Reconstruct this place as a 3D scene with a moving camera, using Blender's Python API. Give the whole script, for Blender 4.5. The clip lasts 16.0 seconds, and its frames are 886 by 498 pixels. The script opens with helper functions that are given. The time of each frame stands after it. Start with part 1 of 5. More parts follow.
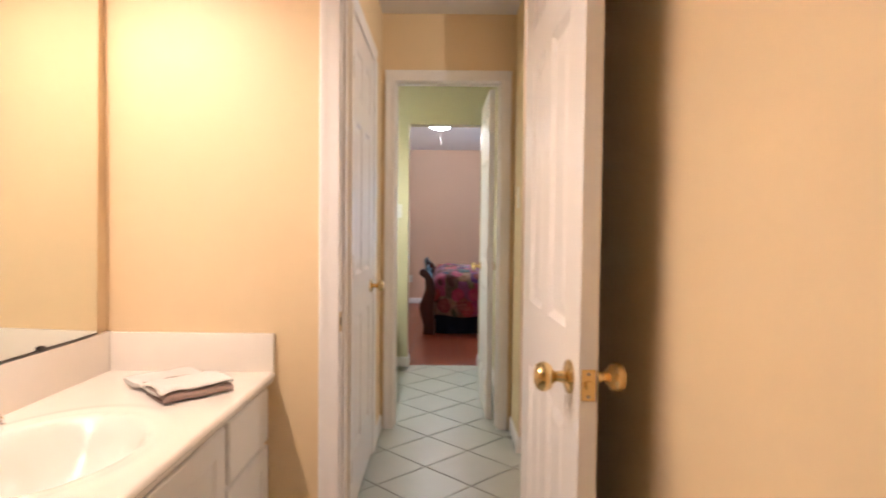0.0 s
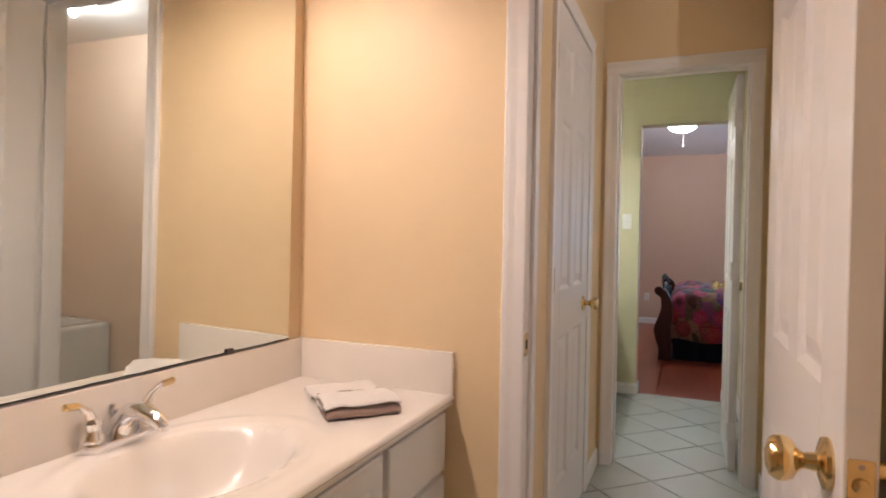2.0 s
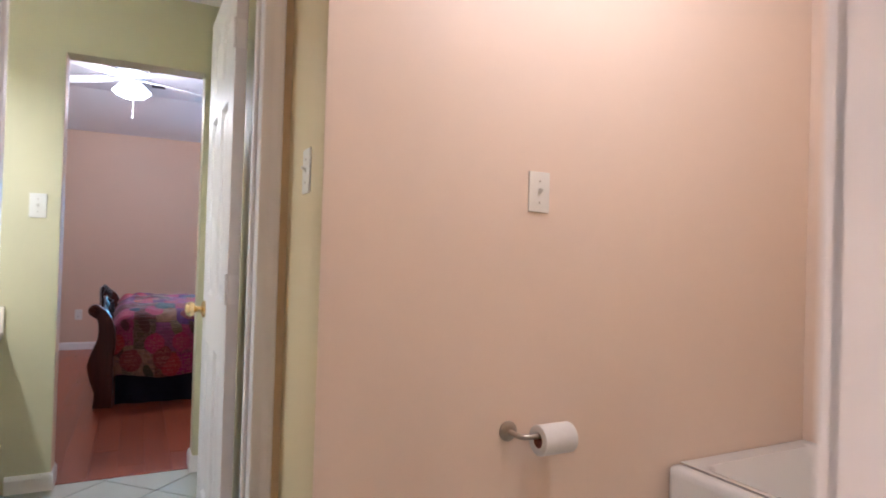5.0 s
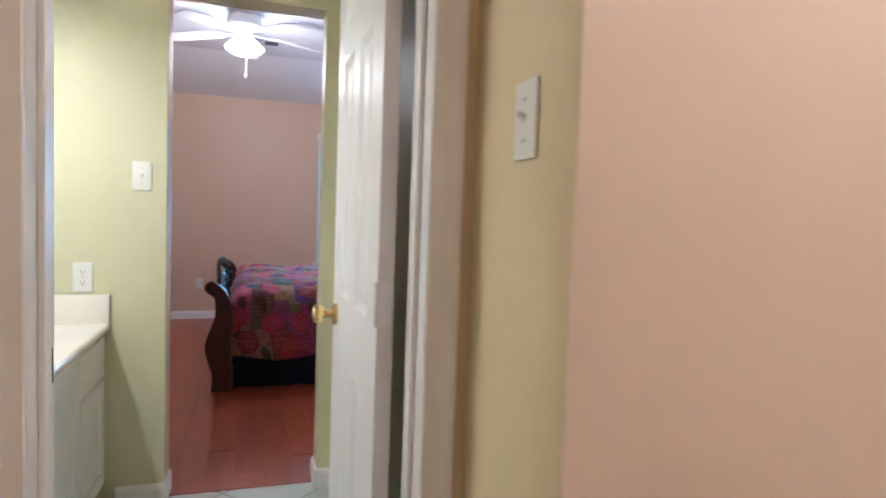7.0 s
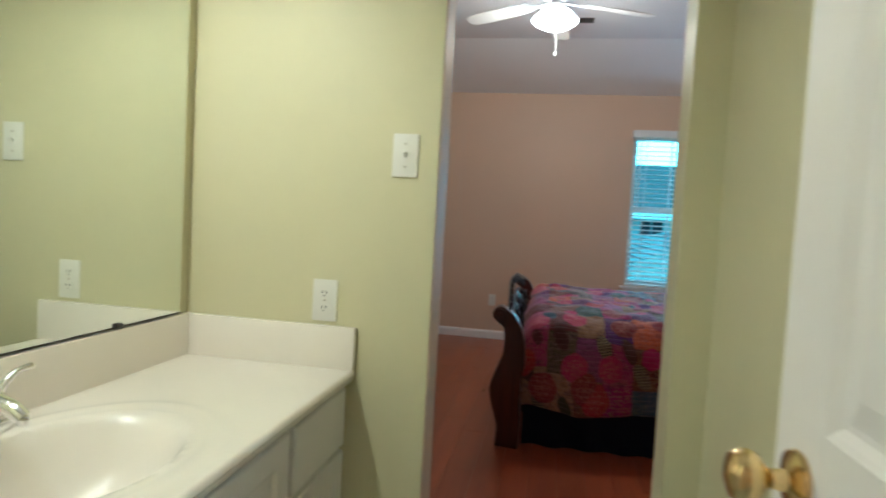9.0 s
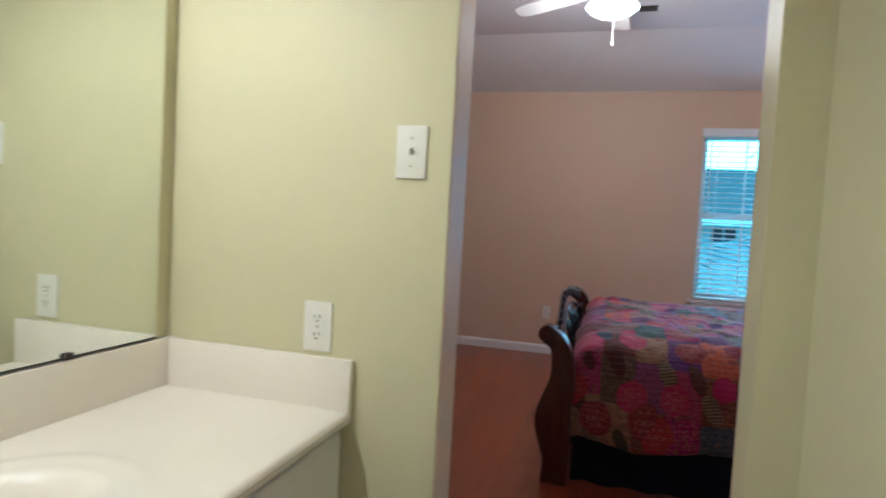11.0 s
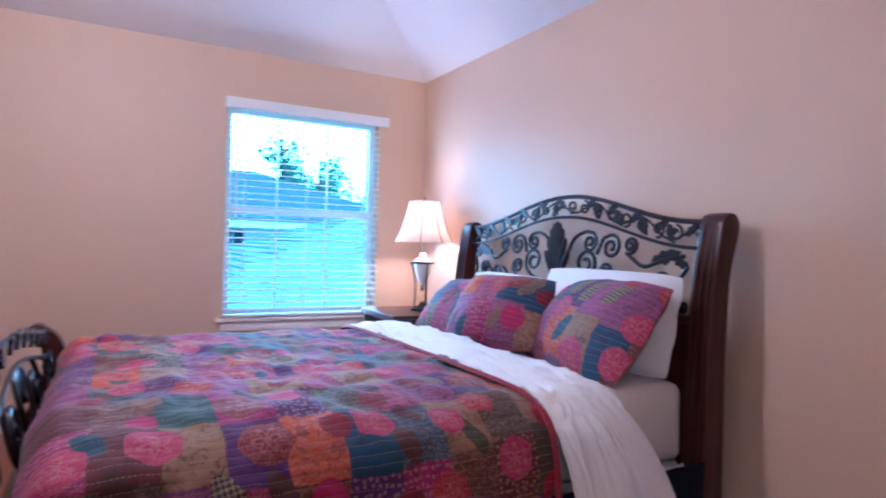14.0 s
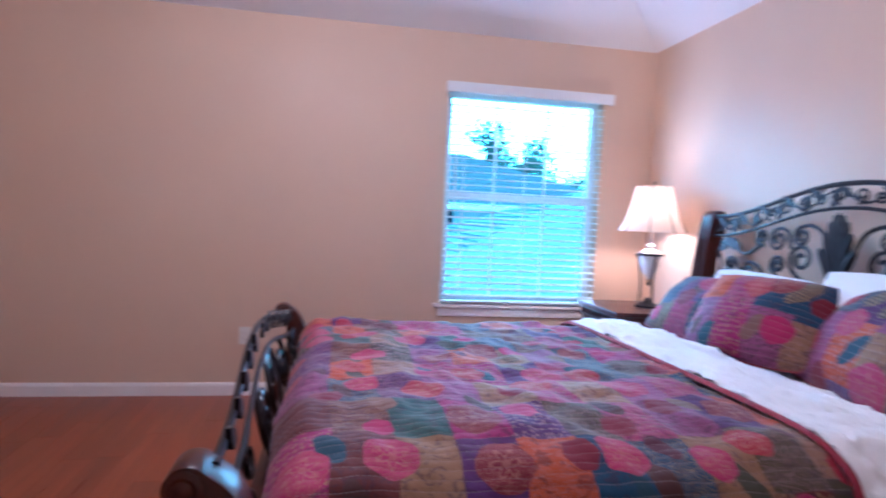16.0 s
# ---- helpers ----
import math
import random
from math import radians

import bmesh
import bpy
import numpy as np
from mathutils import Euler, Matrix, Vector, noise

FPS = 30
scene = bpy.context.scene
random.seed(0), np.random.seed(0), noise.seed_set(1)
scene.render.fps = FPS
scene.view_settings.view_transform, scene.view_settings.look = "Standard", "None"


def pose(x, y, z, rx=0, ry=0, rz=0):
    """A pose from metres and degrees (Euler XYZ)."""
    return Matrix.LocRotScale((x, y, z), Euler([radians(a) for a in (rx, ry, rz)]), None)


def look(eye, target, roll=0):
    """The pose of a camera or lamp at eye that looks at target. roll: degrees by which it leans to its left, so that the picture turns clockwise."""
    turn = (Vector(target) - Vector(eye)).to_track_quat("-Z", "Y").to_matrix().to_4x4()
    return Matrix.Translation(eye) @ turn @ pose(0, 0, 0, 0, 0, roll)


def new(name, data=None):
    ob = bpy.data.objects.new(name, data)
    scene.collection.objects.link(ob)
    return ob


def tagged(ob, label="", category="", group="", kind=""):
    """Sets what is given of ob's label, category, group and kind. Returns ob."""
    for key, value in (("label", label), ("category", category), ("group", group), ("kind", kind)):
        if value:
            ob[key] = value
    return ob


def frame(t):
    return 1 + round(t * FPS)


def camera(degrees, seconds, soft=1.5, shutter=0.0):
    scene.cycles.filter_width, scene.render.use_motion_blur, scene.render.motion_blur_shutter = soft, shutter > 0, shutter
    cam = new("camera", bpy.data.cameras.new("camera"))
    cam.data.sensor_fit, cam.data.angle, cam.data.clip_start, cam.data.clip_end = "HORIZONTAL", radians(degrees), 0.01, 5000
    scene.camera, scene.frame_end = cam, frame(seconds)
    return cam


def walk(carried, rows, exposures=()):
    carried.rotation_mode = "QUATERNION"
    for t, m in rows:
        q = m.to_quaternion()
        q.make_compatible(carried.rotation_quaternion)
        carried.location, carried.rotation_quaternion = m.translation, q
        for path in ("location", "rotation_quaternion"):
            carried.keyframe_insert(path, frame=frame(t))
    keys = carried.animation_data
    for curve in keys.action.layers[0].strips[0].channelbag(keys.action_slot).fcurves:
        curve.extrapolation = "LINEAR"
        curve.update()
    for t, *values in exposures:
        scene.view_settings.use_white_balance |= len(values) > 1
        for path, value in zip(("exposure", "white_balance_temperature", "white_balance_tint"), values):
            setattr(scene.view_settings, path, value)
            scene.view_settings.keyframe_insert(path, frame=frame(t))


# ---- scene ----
cam = camera(73.1, 16.0, soft=1.8, shutter=0.4)
PATH = [
    (0, (-0.015, 0.41, 1.179), (-0.019, 2.409, 1.112), 0.6),
    (0.5, (0.005, 0.515, 1.163), (-0.365, 2.479, 1.103), 0.5),
    (1, (0.011, 0.568, 1.146), (-0.679, 2.445, 1.096), 0.5),
    (1.5, (0.055, 0.611, 1.16), (-0.75, 2.442, 1.123), 0.7),
    (2, (0.072, 0.692, 1.165), (-0.703, 2.536, 1.133), 1.0),
    (2.5, (0.041, 0.811, 1.167), (-0.436, 2.753, 1.144), 1.5),
    (3, (0.031, 1.06, 1.16), (-0.046, 3.059, 1.156), 1.9),
    (3.5, (0.023, 1.362, 1.161), (0.241, 3.35, 1.174), 2.0),
    (4, (-0.036, 1.677, 1.157), (0.409, 3.627, 1.182), 1.9),
    (4.5, (-0.025, 1.961, 1.145), (0.663, 3.838, 1.183), 1.9),
    (4.7, (0.004, 2.048, 1.144), (0.81, 3.878, 1.188), 1.9),
    (5.75, (0.012, 2.41, 1.182), (0.98, 4.16, 1.158), 1.95),
    (6.8, (0.015, 2.778, 1.219), (0.698, 4.654, 1.113), 2.0),
    (7, (0.013, 2.884, 1.213), (0.617, 4.788, 1.102), 2.0),
    (7.5, (-0.002, 3.183, 1.2), (0.457, 5.126, 1.086), 2.3),
    (8, (0.026, 3.518, 1.196), (0.281, 5.499, 1.084), 2.5),
    (8.5, (0.039, 3.795, 1.195), (-0.029, 5.79, 1.076), 2.8),
    (9, (-0.022, 3.954, 1.169), (-0.372, 5.92, 1.066), 3.2),
    (9.2, (-0.039, 4.014, 1.165), (-0.527, 5.951, 1.062), 3.3),
    (10.25, (-0.012, 4.18, 1.172), (-0.79, 6.02, 1.08), 3.1),
    (11.3, (0.041, 4.369, 1.186), (-0.322, 6.335, 1.108), 2.8),
    (11.5, (0.048, 4.473, 1.184), (-0.177, 6.459, 1.122), 2.4),
    (12, (0.037, 4.791, 1.21), (0.065, 6.79, 1.16), 2.7),
    (12.5, (0.002, 5.119, 1.171), (0.206, 7.108, 1.146), 2.6),
    (13, (-0.023, 5.418, 1.165), (0.413, 7.369, 1.141), 2.5),
    (13.5, (0.043, 5.584, 1.145), (0.72, 7.466, 1.142), 2.4),
    (14, (0.036, 5.674, 1.15), (1.01, 7.421, 1.138), 1.7),
    (14.5, (0.007, 5.728, 1.169), (1.199, 7.334, 1.14), 1.2),
    (15, (-0.007, 5.794, 1.181), (1.196, 7.39, 1.125), 1.2),
    (15.5, (-0.023, 5.856, 1.195), (0.864, 7.647, 1.112), 1.8),
    (16, (-0.002, 5.922, 1.191), (0.353, 7.888, 1.089), 2.7),
]
EXPOSURES = [(0, 1.13, 5100, 10), (0.7, 0.86, 5100, 11), (1.5, 0.6, 5000, 11), (3, 0.6, 4850, 12), (3.6, 0.66, 4800, 14), (4.5, 1.0, 4700, 17), (6.8, 1.03, 4620, 15), (7.05, 1.02, 4700, 11), (7.5, 1.0, 4950, 3), (9, 0.5, 4950, -2), (11.5, 0.68, 4750, 13), (12.1, 1.08, 4630, 18), (13, 1.37, 4560, 25), (16, 1.29, 4560, 25)]
walk(cam, [(t, look(e, g, r)) for t, e, g, r in PATH], EXPOSURES)

# ---- light ----
world = bpy.data.worlds.new("world")
scene.world = world
world.use_nodes = True
wn = world.node_tree
sky = wn.nodes.new("ShaderNodeTexSky")
sky.sky_type, sky.sun_disc = "NISHITA", False
sky.sun_elevation, sky.sun_rotation = radians(40), radians(131)
wn.links.new(sky.outputs[0], wn.nodes["Background"].inputs[0])
wn.nodes["Background"].inputs[1].default_value = 0.15


def lamp(name, kind, at, energy, colour, size=0.05, target=None, spread=None, sizey=None):
    data = bpy.data.lights.new(name, kind)
    data.energy, data.color = energy, colour
    if kind == "POINT":
        data.shadow_soft_size = size
    elif kind == "AREA":
        data.shape, data.size, data.size_y = "RECTANGLE", size, sizey or size
    ob = new(name, data)
    ob.matrix_world = look(at, target) if target else Matrix.Translation(at)
    return tagged(ob, kind="structure")


sun_data = bpy.data.lights.new("sun", "SUN")
sun_data.energy, sun_data.angle, sun_data.color = 4.6, radians(0.6), (1, 0.95, 0.88)
sun_ob = new("sun", sun_data)
sun_ob.matrix_world = look((10, 6, 9), (2, 13, 0))
WARM = (1.0, 0.70, 0.47)
SOFT = (1.0, 0.80, 0.58)
PALE = (1.0, 0.86, 0.64)
E_A, E_MID, E_B, E_FAN, E_LAMP, E_WIN = 9.0, 10.8, 9.2, 20.5, 6.4, 6.6


# ---- materials ----
def nodes_of(name):
    m = bpy.data.materials.new(name)
    m.use_nodes = True
    nt = m.node_tree
    return m, nt, nt.nodes["Principled BSDF"]


def add(nt, kind, ins=(), **props):
    n = nt.nodes.new("ShaderNode" + kind)
    for k, v in props.items():
        setattr(n, k, v)
    for i, v in enumerate(ins) if not isinstance(ins, dict) else ins.items():
        if v is None:
            continue
        if isinstance(v, bpy.types.NodeSocket):
            nt.links.new(v, n.inputs[i])
        else:
            n.inputs[i].default_value = v
    return n


def maths(nt, op, a, b=None, c=None):
    return add(nt, "Math", [a, b, c], operation=op).outputs[0]


def mix(nt, f, a, b, blend="MIX"):
    n = nt.nodes.new("ShaderNodeMix")
    n.data_type, n.blend_type = "RGBA", blend
    for i, v in ((0, f), (6, a), (7, b)):
        if isinstance(v, bpy.types.NodeSocket):
            nt.links.new(v, n.inputs[i])
        else:
            n.inputs[i].default_value = v if i == 0 else (*v, 1) if len(v) == 3 else v
    return n.outputs[2]


def ramp(nt, fac, stops, mode="LINEAR"):
    n = nt.nodes.new("ShaderNodeValToRGB")
    n.color_ramp.interpolation = mode
    els = n.color_ramp.elements
    while len(els) < len(stops):
        els.new(0.5)
    for e, (p, c) in zip(els, stops):
        e.position, e.color = p, (*c, 1)
    nt.links.new(fac, n.inputs[0])
    return n.outputs[0]


def surface(name, colour, rough=0.5, vary=0.06, scale=3.0, grain=120.0, bump=0.05, metal=0.0, spec=0.5, coat=0.0, rvary=0.1, objrand=0.0):
    """Paint, wood stain, metal: colour varied at two scales, with fine relief and uneven gloss."""
    m, nt, b = nodes_of(name)
    co = add(nt, "TexCoord").outputs["Object"]
    n1 = add(nt, "TexNoise", {"Vector": co, "Scale": scale, "Detail": 4.0})
    n2 = add(nt, "TexNoise", {"Vector": co, "Scale": grain, "Detail": 3.0})
    dark = tuple(c * (1 - vary) for c in colour)
    light = tuple(min(1, c * (1 + vary)) for c in colour)
    col = mix(nt, n1.outputs[0], dark, light)
    col = mix(nt, maths(nt, "MULTIPLY", n2.outputs[0], vary), col, dark)
    if objrand:
        r = add(nt, "ObjectInfo").outputs["Random"]
        hsv = add(nt, "HueSaturation", {"Color": col, "Value": maths(nt, "MULTIPLY_ADD", r, objrand, 1 - objrand / 2)})
        col = hsv.outputs[0]
    nt.links.new(col, b.inputs["Base Color"])
    nt.links.new(maths(nt, "MULTIPLY_ADD", n1.outputs[0], rvary, rough - rvary / 2), b.inputs["Roughness"])
    b.inputs["Metallic"].default_value = metal
    b.inputs["Specular IOR Level"].default_value = spec
    b.inputs["Coat Weight"].default_value = coat
    b.inputs["Coat Roughness"].default_value = 0.12
    if bump:
        bp = add(nt, "Bump", {"Height": n2.outputs[0], "Strength": bump, "Distance": 0.002})
        nt.links.new(bp.outputs[0], b.inputs["Normal"])
    return m


def wall_paint(name, colour, rough=0.5, spec=0.4):
    """Roller-textured drywall paint."""
    m, nt, b = nodes_of(name)
    co = add(nt, "TexCoord").outputs["Object"]
    big = add(nt, "TexNoise", {"Vector": co, "Scale": 1.3, "Detail": 5.0, "Roughness": 0.6})
    peel = add(nt, "TexNoise", {"Vector": co, "Scale": 170.0, "Detail": 2.0})
    knock = add(nt, "TexNoise", {"Vector": co, "Scale": 38.0, "Detail": 3.0})
    col = mix(nt, big.outputs[0], tuple(c * 0.95 for c in colour), tuple(min(1, c * 1.05) for c in colour))
    col = mix(nt, maths(nt, "MULTIPLY", knock.outputs[0], 0.08), col, tuple(c * 0.85 for c in colour))
    nt.links.new(col, b.inputs["Base Color"])
    nt.links.new(maths(nt, "MULTIPLY_ADD", big.outputs[0], 0.14, rough - 0.07), b.inputs["Roughness"])
    b.inputs["Specular IOR Level"].default_value = spec
    h = maths(nt, "ADD", maths(nt, "MULTIPLY", peel.outputs[0], 0.5), knock.outputs[0])
    bp = add(nt, "Bump", {"Height": h, "Strength": 0.22, "Distance": 0.0016})
    nt.links.new(bp.outputs[0], b.inputs["Normal"])
    return m


def wood(name, dark, light, rough=0.35, axis=1, scale=1.0, coat=0.2, objrand=0.0, bump=0.05, spec=0.5):
    """Stained wood, its grain along one axis of the object."""
    m, nt, b = nodes_of(name)
    co = add(nt, "TexCoord").outputs["Object"]
    if objrand:
        r = add(nt, "ObjectInfo").outputs["Random"]
        co = add(nt, "VectorMath", [co, add(nt, "CombineXYZ", [maths(nt, "MULTIPLY", r, 37.0), maths(nt, "MULTIPLY", r, 91.0), 0.0]).outputs[0]], operation="ADD").outputs[0]
    sc = [26.0 * scale] * 3
    sc[axis] = 1.6 * scale
    mp = add(nt, "Mapping", {"Vector": co, "Scale": sc})
    n1 = add(nt, "TexNoise", {"Vector": mp.outputs[0], "Scale": 1.0, "Detail": 6.0, "Roughness": 0.62, "Distortion": 0.6})
    n2 = add(nt, "TexNoise", {"Vector": co, "Scale": 2.2, "Detail": 3.0})
    col = ramp(nt, n1.outputs[0], [(0.28, dark), (0.72, light)])
    col = mix(nt, maths(nt, "MULTIPLY", n2.outputs[0], 0.45), col, dark)
    if objrand:
        hsv = add(nt, "HueSaturation", {"Color": col, "Value": maths(nt, "MULTIPLY_ADD", r, objrand, 1 - objrand / 2)})
        col = hsv.outputs[0]
    nt.links.new(col, b.inputs["Base Color"])
    nt.links.new(maths(nt, "MULTIPLY_ADD", n1.outputs[0], 0.15, rough - 0.07), b.inputs["Roughness"])
    b.inputs["Specular IOR Level"].default_value = spec
    b.inputs["Coat Weight"].default_value = coat
    b.inputs["Coat Roughness"].default_value = 0.2
    bp = add(nt, "Bump", {"Height": n1.outputs[0], "Strength": bump, "Distance": 0.002})
    nt.links.new(bp.outputs[0], b.inputs["Normal"])
    return m


def glow(name, colour, strength):
    m, nt, b = nodes_of(name)
    b.inputs["Base Color"].default_value = (0.85, 0.82, 0.78, 1)
    b.inputs["Roughness"].default_value = 0.4
    b.inputs["Emission Color"].default_value = (*colour, 1)
    b.inputs["Emission Strength"].default_value = strength
    return m


def cloth(name, colour, rough=0.9, weave=900.0, fold=9.0, bump=0.25):
    m, nt, b = nodes_of(name)
    co = add(nt, "TexCoord").outputs["Object"]
    n1 = add(nt, "TexNoise", {"Vector": co, "Scale": fold, "Detail": 4.0})
    n2 = add(nt, "TexNoise", {"Vector": co, "Scale": weave, "Detail": 2.0})
    col = mix(nt, n1.outputs[0], tuple(c * 0.93 for c in colour), tuple(min(1, c * 1.04) for c in colour))
    nt.links.new(col, b.inputs["Base Color"])
    b.inputs["Roughness"].default_value = rough
    b.inputs["Sheen Weight"].default_value = 0.25
    h = maths(nt, "ADD", maths(nt, "MULTIPLY", n2.outputs[0], 0.2), n1.outputs[0])
    nt.links.new(add(nt, "Bump", {"Height": h, "Strength": bump, "Distance": 0.006}).outputs[0], b.inputs["Normal"])
    return m


def patchwork(name):
    """Kantha patchwork: straight-seamed printed patches with round blooms, checked leaves, sprigs and running stitches. Uses UVs in metres."""
    m, nt, b = nodes_of(name)
    uv = add(nt, "TexCoord").outputs["UV"]
    wob = add(nt, "TexNoise", {"Vector": uv, "Scale": 7.0, "Detail": 2.0})
    off = add(nt, "VectorMath", [wob.outputs[1], (0.5, 0.5, 0.5)], operation="SUBTRACT").outputs[0]
    off = add(nt, "VectorMath", {0: off, "Scale": 0.022}, operation="SCALE").outputs[0]
    p = add(nt, "VectorMath", [uv, off], operation="ADD").outputs[0]
    sp = add(nt, "SeparateXYZ", [p])
    # columns of patches, each shifted along its length
    col_i = maths(nt, "FLOOR", maths(nt, "MULTIPLY", sp.outputs[0], 6.2))
    shift = maths(nt, "MULTIPLY", maths(nt, "SINE", maths(nt, "MULTIPLY", col_i, 12.9)), 0.4)
    row_i = maths(nt, "FLOOR", maths(nt, "MULTIPLY_ADD", sp.outputs[1], 4.6, shift))
    cells = add(nt, "CombineXYZ", [col_i, row_i, 0.0]).outputs[0]
    wn1 = add(nt, "TexWhiteNoise", {"Vector": cells}, noise_dimensions="3D")
    pal = [(0.0, (0.003, 0.075, 0.17)), (0.14, (0.16, 0.024, 0.022)), (0.24, (0.46, 0.008, 0.17)), (0.44, (0.72, 0.12, 0.03)), (0.55, (0.40, 0.22, 0.12)),
           (0.65, (0.075, 0.055, 0.018)), (0.72, (0.11, 0.016, 0.16)), (0.84, (0.40, 0.11, 0.26)), (0.96, (0.03, 0.12, 0.11))]
    col = ramp(nt, wn1.outputs[0], pal, "CONSTANT")
    sep = add(nt, "SeparateColor", [wn1.outputs[1]])
    # lacy sprigs, and tiny blossoms scattered over some patches
    lace = add(nt, "TexNoise", {"Vector": uv, "Scale": 58.0, "Detail": 1.5, "Distortion": 2.2})
    line = maths(nt, "LESS_THAN", maths(nt, "ABSOLUTE", maths(nt, "SUBTRACT", lace.outputs[0], 0.5)), 0.042)
    pale = ramp(nt, sep.outputs[0], [(0.0, (0.55, 0.38, 0.20)), (0.45, (0.60, 0.36, 0.36)), (0.78, (0.022, 0.014, 0.02))], "CONSTANT")
    f = maths(nt, "MULTIPLY", line, maths(nt, "GREATER_THAN", sep.outputs[2], 0.45))
    col = mix(nt, maths(nt, "MULTIPLY", f, 0.52), col, pale)
    shade = add(nt, "TexNoise", {"Vector": uv, "Scale": 30.0, "Detail": 3.0, "Distortion": 1.5})
    col = mix(nt, maths(nt, "MULTIPLY", maths(nt, "GREATER_THAN", shade.outputs[0], 0.57), 0.5), col, (0.05, 0.012, 0.045))
    dot = add(nt, "TexVoronoi", {"Vector": uv, "Scale": 48.0, "Randomness": 0.6}, voronoi_dimensions="2D")
    f = maths(nt, "MULTIPLY", maths(nt, "LESS_THAN", dot.outputs["Distance"], 0.27), maths(nt, "LESS_THAN", sep.outputs[2], 0.20))
    col = mix(nt, maths(nt, "MULTIPLY", f, 0.6), col, pale)

    def motifs(scale, shift_by, present, kinds, r0, r1, stretch):
        """Scattered motifs of one kind of outline; gives where they lie and their print."""
        q = add(nt, "VectorMath", [p, (shift_by, shift_by * 1.7, 0)], operation="ADD").outputs[0]
        vo = add(nt, "TexVoronoi", {"Vector": q, "Scale": scale, "Randomness": 0.8}, voronoi_dimensions="2D")
        vc = add(nt, "SeparateColor", [vo.outputs["Color"]])
        rel = add(nt, "SeparateXYZ", [add(nt, "VectorMath", [q, vo.outputs["Position"]], operation="SUBTRACT").outputs[0]])
        u, v = rel.outputs[0], rel.outputs[1]
        slant = maths(nt, "MULTIPLY_ADD", v, 0.6, maths(nt, "MULTIPLY", u, stretch))
        d = maths(nt, "SQRT", maths(nt, "ADD", maths(nt, "MULTIPLY", slant, slant), maths(nt, "MULTIPLY", v, v))) if stretch != 1.0 else maths(nt, "SQRT", maths(nt, "ADD", maths(nt, "MULTIPLY", u, u), maths(nt, "MULTIPLY", v, v)))
        ang = maths(nt, "ARCTAN2", v, u)
        wave = maths(nt, "COSINE", maths(nt, "MULTIPLY_ADD", ang, 6.0, maths(nt, "MULTIPLY", vc.outputs[0], 6.0)))
        size = maths(nt, "MULTIPLY_ADD", vc.outputs[2], r1 - r0, r0)
        inside = maths(nt, "MULTIPLY", maths(nt, "LESS_THAN", d, maths(nt, "MULTIPLY_ADD", wave, 0.002, size)), maths(nt, "LESS_THAN", vc.outputs[1], present))
        return inside, ramp(nt, vc.outputs[0], kinds, "CONSTANT"), d, wave, vc

    # dark and checked leaves
    f, base, d, wave, vc = motifs(5.2, 0.37, 0.62, [(0.0, (0.10, 0.028, 0.026)), (0.3, (0.05, 0.05, 0.02)), (0.48, (0.12, 0.02, 0.045)), (0.66, (0.30, 0.16, 0.12)), (0.84, (0.004, 0.07, 0.12))], 0.045, 0.075, 1.7)
    rot = add(nt, "Mapping", {"Vector": uv, "Rotation": (0, 0, 0.6), "Scale": (95, 95, 95)})
    chk = add(nt, "TexChecker", {"Vector": rot.outputs[0], "Scale": 1.0})
    base = mix(nt, maths(nt, "GREATER_THAN", vc.outputs[2], 0.74), base, mix(nt, chk.outputs[1], (0.04, 0.022, 0.028), (0.44, 0.33, 0.20)))
    col = mix(nt, f, col, base)
    # blooms: plain crimson rounds, and flowers with pale petals
    f, base, d, wave, vc = motifs(4.7, 0.0, 0.86, [(0.0, (0.52, 0.006, 0.045)), (0.35, (0.58, 0.010, 0.14)), (0.7, (0.27, 0.006, 0.035))], 0.042, 0.080, 1.0)
    big = maths(nt, "GREATER_THAN", vc.outputs[2], 0.42)
    reach = maths(nt, "MULTIPLY_ADD", lace.outputs[0], 0.030, maths(nt, "MULTIPLY_ADD", wave, 0.012, 0.012))
    edge = maths(nt, "LESS_THAN", maths(nt, "ABSOLUTE", maths(nt, "SUBTRACT", d, reach)), 0.0055)
    heart = maths(nt, "LESS_THAN", d, 0.011)
    speck = maths(nt, "MULTIPLY", line, maths(nt, "GREATER_THAN", d, 0.03))
    pet = maths(nt, "MAXIMUM", maths(nt, "MAXIMUM", edge, maths(nt, "MULTIPLY", heart, 0.8)), maths(nt, "MULTIPLY", speck, 0.75))
    base = mix(nt, maths(nt, "MULTIPLY", maths(nt, "MULTIPLY", pet, big), 0.6), base, (0.66, 0.36, 0.26))
    col = mix(nt, f, col, base)
    # faded and worn at a larger scale
    age = add(nt, "TexNoise", {"Vector": uv, "Scale": 3.0, "Detail": 4.0})
    col = mix(nt, maths(nt, "MULTIPLY", age.outputs[0], 0.07), col, (0.34, 0.22, 0.27))
    # running stitches in rows
    row = maths(nt, "FRACT", maths(nt, "MULTIPLY", sp.outputs[1], 38.0))
    dash = maths(nt, "FRACT", maths(nt, "MULTIPLY", sp.outputs[0], 80.0))
    st = maths(nt, "MULTIPLY", maths(nt, "LESS_THAN", row, 0.10), maths(nt, "LESS_THAN", dash, 0.5))
    col = mix(nt, maths(nt, "MULTIPLY", st, 0.38), col, (0.75, 0.6, 0.58))
    col = add(nt, "HueSaturation", {"Color": col, "Saturation": 1.12, "Value": 0.55}).outputs[0]
    nt.links.new(col, b.inputs["Base Color"])
    b.inputs["Roughness"].default_value = 0.8
    b.inputs["Sheen Weight"].default_value = 0.12
